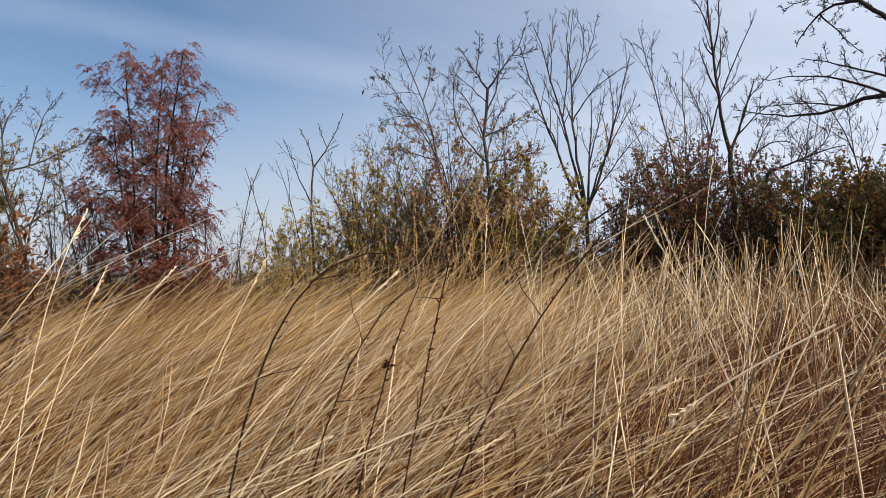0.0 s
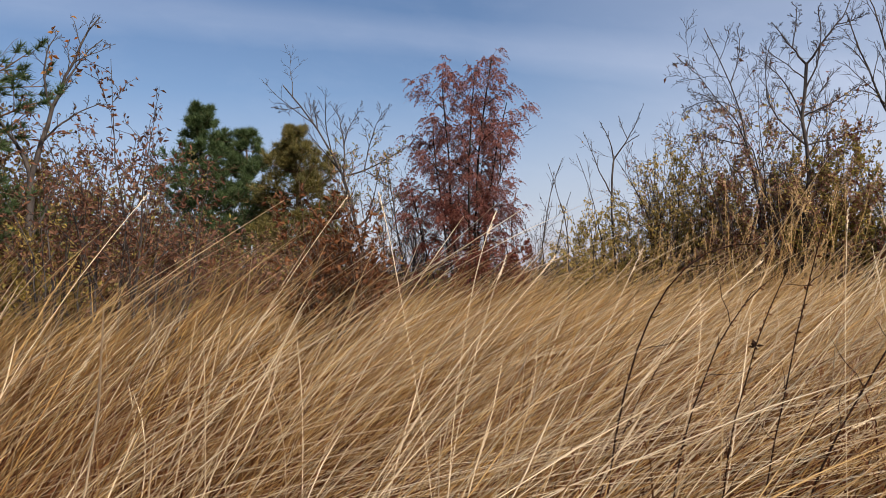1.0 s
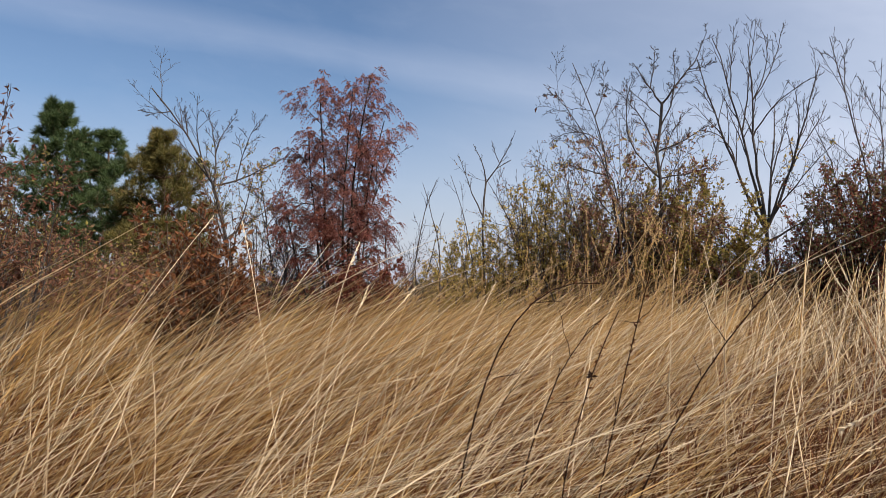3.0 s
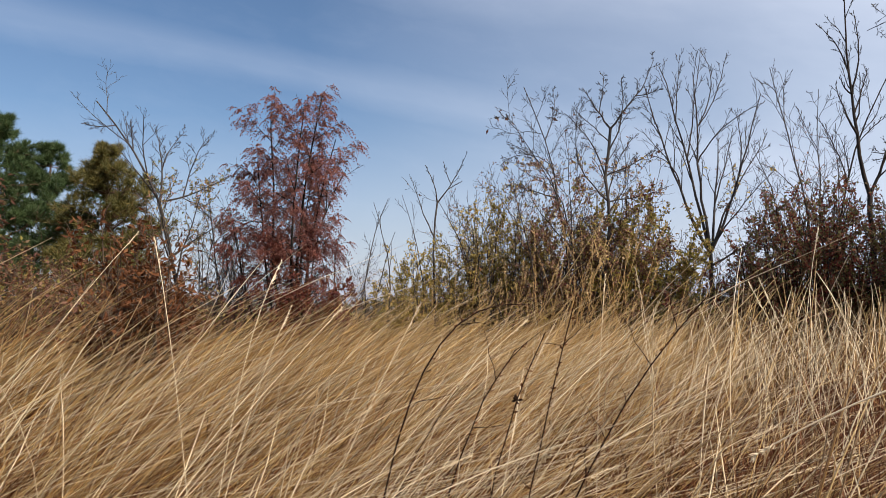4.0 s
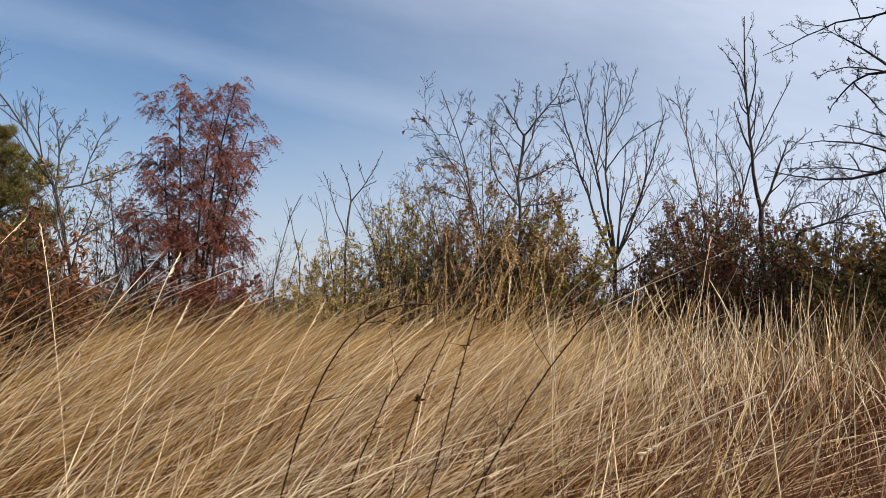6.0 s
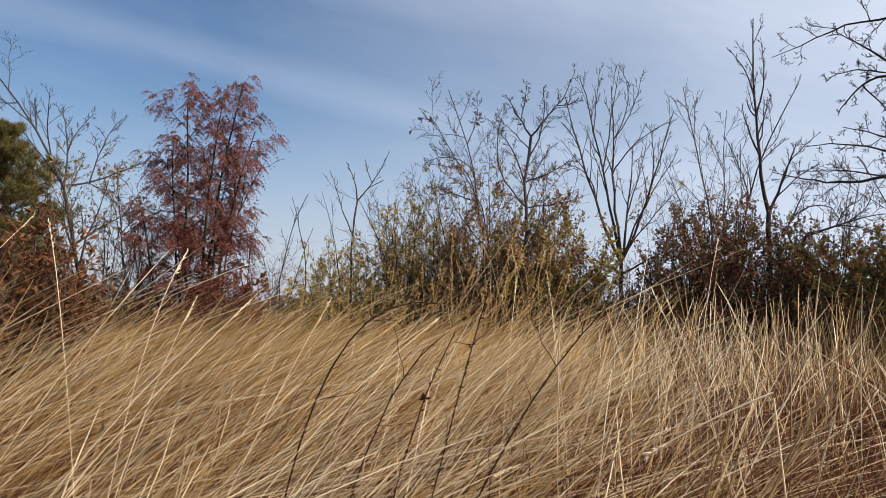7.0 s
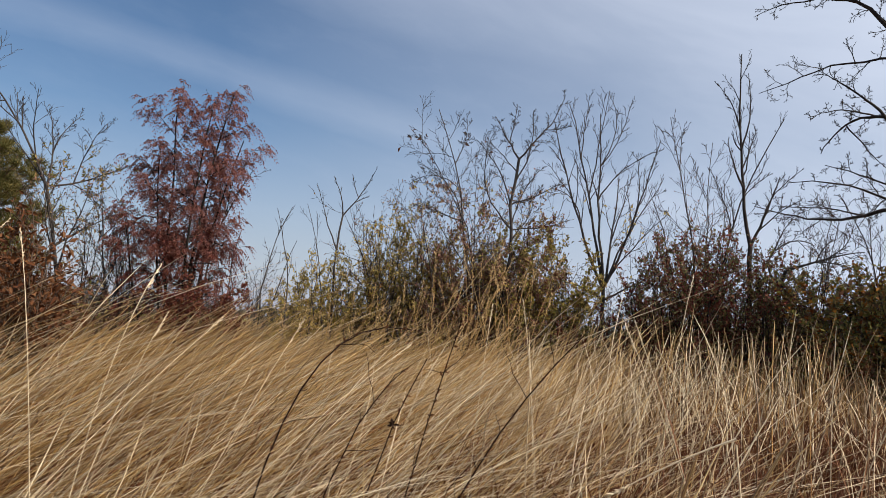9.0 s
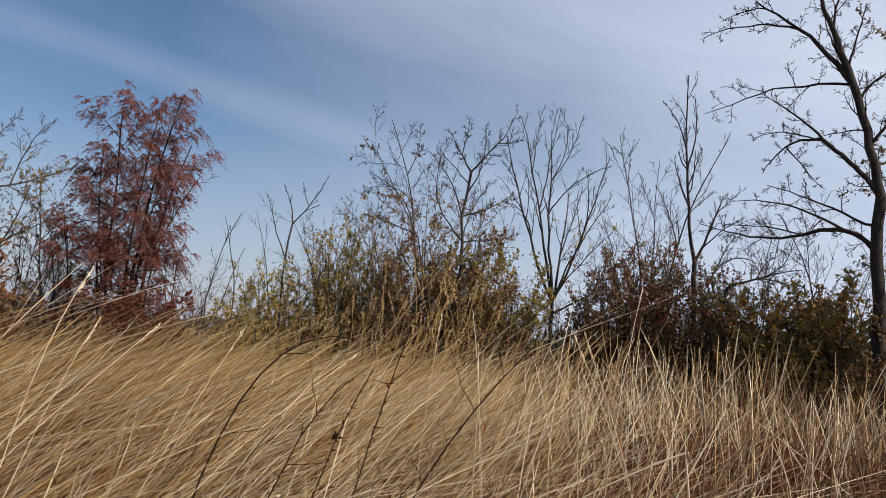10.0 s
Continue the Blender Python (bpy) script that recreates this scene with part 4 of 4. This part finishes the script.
tall_stalks(3.6, 8.5, 5.5, -30, 70, 219, 1.52, 0.0080)
tall_stalks(3.0, 7.0, 3.0, -30, 70, 220, 1.52, 0.0070, PALE_STRAW)


def field_behind(r0, r1, per, width, seed):
    """The same field going on round the other sides of the camera."""
    rng = np.random.default_rng(seed)
    p = scatter(rng, r0, r1, per, 76, 308, clump=0.12)
    n = len(p)
    h = np.clip(rng.normal(0.90, 0.15, n), 0.4, 1.2) * swell(p)
    lean = np.stack([h * np.tan(np.radians(np.clip(rng.normal(32, 14, n), -20, 60))), h * rng.normal(0, 0.2, n)], 1)
    blade_field("golden_grass", "tall golden dry grass laid over by the wind", STRAW, rng, p, h, lean, np.full(n, 0.25),
                width * rng.uniform(0.6, 1.35, n), rng.uniform(1.0, 1.7, n), 3, False, 0.5)


field_behind(1.3, 6.0, 110, 0.009, 217)
field_behind(6.0, 16.0, 40, 0.018, 218)


def lodged_stalks(r0, r1, per, seed):
    """Bleached stalks laid nearly flat across the others."""
    rng = np.random.default_rng(seed)
    p = scatter(rng, r0, r1, per, 16, 76)
    n = len(p)
    h = rng.uniform(0.68, 1.02, n)
    lean = np.stack([h * np.tan(np.radians(rng.uniform(56, 73, n))) * wind(p), h * rng.normal(0, 0.35, n)], 1)
    blade_field("lodged_grass", "bleached grass stalks laid almost flat by the wind", PALE_STRAW, rng, p, h, lean, np.full(n, 0.25),
                0.0060 * rng.uniform(0.7, 1.3, n), rng.uniform(1.3, 2.4, n), 9, True, 0.5)


lodged_stalks(1.5, 4.0, 20, 215)


# ---------------------------------------------------------------- single stalks and weeds near the camera
def stalk_line(az0, d0, az1, d1, z1, rise, n=14, sag=0.0):
    """From the ground at (az0, d0) to a tip at (az1, d1) z1 high. rise: how far up the stalk stays over its foot."""
    a, c = np.array(way(az0) * d0), np.array(way(az1) * d1) + np.array([0, 0, z1])
    b = a + np.array([0, 0, z1 * rise])
    s = np.linspace(0, 1, n)[:, None]
    line = a * (1 - s) ** 2 + 2 * b * s * (1 - s) + c * s * s
    line[:, 2] -= sag * s[:, 0] ** 4 + 0.01
    return line


def spikelets(line, rng, length, count, size, lift=0.5):
    """Narrow scales pressed along the last stretch of a stalk."""
    t = unit(line[-1] - line[-3])
    f = rng.uniform(0, 1, count)[:, None]
    p = line[-1] - t * f * length
    d = t + lift * rng.normal(size=(count, 3))
    return leaves(p, d, size * rng.uniform(0.7, 1.2, count), 0.28, 0.4, rng)


def grass_stalk(label, spec, seed, thick=0.0017, head=0.08):
    rng = np.random.default_rng(seed)
    line = stalk_line(*spec)
    foot = line[0].copy()
    line = line + np.cumsum(rng.normal(size=line.shape) * 0.0012, 0)
    root = thing("grass_stalk", label, "grass stalk", tuple(foot), group="tall single stalks")
    V, F = tubes([(line - foot, taper(thick, thick * 0.5, len(line)))], 6)
    part("stem", mesh_of("stem", V, F, np.repeat(np.linspace(0.5, 1, len(line)), 6), smooth=True), PALE_STRAW, root)
    V, F = spikelets(line - foot, rng, head, 22, 0.012, 0.3)
    part("seed_head", mesh_of("seed_head", V, F), PALE_STRAW, root, "narrow bleached seed head")


for k, spec in enumerate(((33.0, 1.75, 26.3, 1.9, 1.55, 0.75), (32.5, 1.7, 36.9, 1.8, 1.59, 0.5), (33.5, 1.8, 24.8, 2.0, 1.41, 0.6),
                          (48.0, 1.9, 20.2, 2.1, 1.42, 0.35), (30.5, 1.6, 13.5, 1.75, 1.42, 0.4), (31.0, 1.6, 3.4, 1.8, 1.38, 0.55),
                          (30.0, 1.5, 9.4, 1.5, 1.04, 0.85), (22.0, 1.45, -4.4, 1.55, 1.02, 0.8), (2.0, 1.5, -17.4, 1.65, 1.11, 0.85),
                          (-27.5, 1.8, -15.7, 1.85, 1.47, 0.5))):
    grass_stalk("tall bleached grass stalk bent by the wind", spec, 220 + k)
for k, spec in enumerate(((-26.0, 1.85, -16.4, 1.9, 1.49, 0.5), (-17.5, 2.1, -20.8, 2.2, 1.66, 0.55), (-20.5, 2.1, -23.4, 2.25, 1.42, 0.6),
                          (-14.0, 2.3, -17.3, 2.4, 1.40, 0.5), (70.0, 2.5, 52.6, 2.6, 1.68, 0.45), (52.0, 2.9, 35.6, 3.1, 1.74, 0.4), (-2.0, 2.0, -3.6, 2.1, 1.52, 0.6),
                          (-9.0, 2.3, -6.2, 2.4, 1.55, 0.6))):
    grass_stalk("tall bleached grass stalk standing above the field", spec, 240 + k)


def broken_stalk():
    """A stalk snapped over at the knee, its seed head hanging down."""
    rng = np.random.default_rng(260)
    foot, knee, tip = np.array(way(-33.0) * 1.30), np.array(way(-28.2) * 1.10) + np.array([0, 0, 1.26]), np.array(way(-17.0) * 1.10) + np.array([0, 0, 1.13])
    s = np.linspace(0, 1, 10)[:, None]
    up = foot * (1 - s) + knee * s - np.array([0, 0, 0.01])
    over = knee * (1 - s) + tip * s + np.array([0, 0, 0.006]) * (s * (1 - s) * 4)
    root = thing("grass_stalk", "thick bleached stalk snapped over with hanging seed head", "grass stalk", tuple(foot), group="tall single stalks")
    V, F = tubes([(up - foot, taper(0.0019, 0.0016, 10)), (over - foot, taper(0.0020, 0.0013, 10))], 6)
    part("stem", mesh_of("stem", V, F, smooth=True), PALE_STRAW, root)
    V, F = spikelets(over - foot, rng, 0.05, 30, 0.014, 0.3)
    part("seed_head", mesh_of("seed_head", V, F), PALE_STRAW, root, "frayed hanging seed head")


broken_stalk()


def weed(label, spec, seed, burrs=14, thick=0.0035, tuft=0.0, twigs=5):
    """A dark dry weed stem with small burrs, side twigs and now and then a tuft of dead bracts."""
    rng = np.random.default_rng(seed)
    line = stalk_line(*spec)
    foot = line[0].copy()
    line = line - foot + np.cumsum(rng.normal(size=line.shape) * 0.003, 0)
    root = thing("weed", label, "weed", tuple(foot), group="dark dry weeds")
    V, F = tubes([(line, taper(thick, thick * 0.35, len(line)))], 6)
    part("stem", mesh_of("stem", V, F, smooth=True), DARK_STEM, root)
    for _ in range(twigs):
        i = rng.integers(7, 13)
        t = unit(line[min(i + 1, 13)] - line[i])
        sub = line_of(rng, line[i], t + 0.6 * rng.normal(size=3), rng.uniform(0.06, 0.16), 4, 0.2, 0.2)
        V, F = tubes([(sub, taper(0.0014, 0.0007, 5))], 4)
        part("twig", mesh_of("twig", V, F, smooth=True), DARK_STEM, root)
    p, d = along_lines([line[6:]], burrs * 3, rng, 0.0)
    V, F = leaves(p, d + rng.normal(size=d.shape), rng.uniform(0.008, 0.016, len(p)), 0.5, 0.5, rng)
    part("withered_head", mesh_of("withered_head", V, F), L_RUST, root, "small dark brown burrs", "stuff")
    if tuft:
        i = int(tuft * 13)
        at = np.repeat(line[i][None], 22, 0)
        V, F = leaves(at, rng.normal(size=(22, 3)) + np.array([-0.3, 0, 0.1]), rng.uniform(0.010, 0.021, 22), 0.35, 0.5, rng)
        part("tuft", mesh_of("tuft", V, F), DARK_STEM, root, "withered brown tuft", "stuff")


weed("dark brown weed stem arching over the grass", (18.5, 1.75, 3.3, 1.75, 1.41, 1.05), 271, 10, 0.0042)
weed("dark brown weed stem with short side twigs", (13.5, 1.75, 4.3, 1.75, 1.30, 0.8), 272, 12, 0.0034)
weed("dark brown weed stem with a withered tuft", (10.5, 1.75, 2.2, 1.75, 1.34, 0.55), 273, 12, 0.0036, 0.86)
weed("dark brown weed stem leaning over", (7.5, 1.75, -1.4, 1.75, 1.45, 0.35), 274, 14, 0.0038)
weed("dark brown weed stem with prickly burrs", (5.5, 1.70, -12.5, 1.70, 1.42, 0.6), 275, 22, 0.0042)
weed("thin dark weed stem bent low", (19.5, 2.2, 9.5, 2.3, 1.15, 0.6), 276, 8, 0.0028)


def weed_clump(label, az, dist, half, height, count, mat, seed):
    """A loose stand of tall dry weed stems."""
    rng = np.random.default_rng(seed)
    at, turn = place(az, dist)
    root = thing("dry_weeds", label, "weeds", at, turn)
    for k in range(count):
        x = rng.uniform(-half, half)
        line = bend(rng, (x, rng.uniform(-0.4, 0.4), -0.02), rng.normal() * 8, 15 + rng.normal() * 14, height * rng.uniform(0.45, 1.05), 9, 4 + rng.normal() * 9, 0.07)
        V, F = tubes([(line, taper(0.0048, 0.0020, 10))], 5)
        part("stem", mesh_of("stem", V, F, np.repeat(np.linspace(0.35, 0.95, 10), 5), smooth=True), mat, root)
        V, F = spikelets(line, rng, 0.3, 24, 0.04, 0.6)
        part("seed_head", mesh_of("seed_head", V, F, np.full(len(V), 0.9)), mat, root)


for k, (az, d, h) in enumerate(((12.5, 13.8, 1.7), (8.0, 13.6, 1.9), (5.0, 13.0, 1.8), (0.5, 12.8, 2.0), (-6.0, 13.0, 1.8), (-9.5, 13.4, 1.6), (-13.0, 13.0, 1.6), (-23.0, 12.4, 1.6))):
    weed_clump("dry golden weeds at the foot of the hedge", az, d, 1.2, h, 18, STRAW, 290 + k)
for k, (az, d, h) in enumerate(((39.0, 12.0, 2.0), (47.0, 11.5, 2.0), (24.0, 13.5, 1.6), (-16.5, 13.0, 1.6), (-25.5, 12.0, 1.6), (-31.0, 11.5, 1.7))):
    weed_clump("dry rust-brown weeds at the foot of the hedge", az, d, 1.1, h, 26, RUST_SHADE_LEAF, 300 + k)
weed_clump("tall dry straw-brown weeds in front of the hedge", -2.0, 10.0, 0.8, 2.7, 44, STRAW, 281)
weed_clump("tall dry yellowish weeds in front of the shrubs", 3.5, 11.5, 1.3, 2.2, 40, STRAW, 282)
weed_clump("dry brown weeds below the pines", 43.0, 11.0, 1.6, 2.1, 30, RUST_SHADE_LEAF, 283)
weed_clump("dry pale weeds along the dark shrubs", -21.0, 11.0, 2.0, 1.8, 26, GREY_STRAW, 284)
weed_clump("dry brown weeds beside the young oak", 50.0, 10.2, 1.3, 1.9, 22, STRAW, 285)
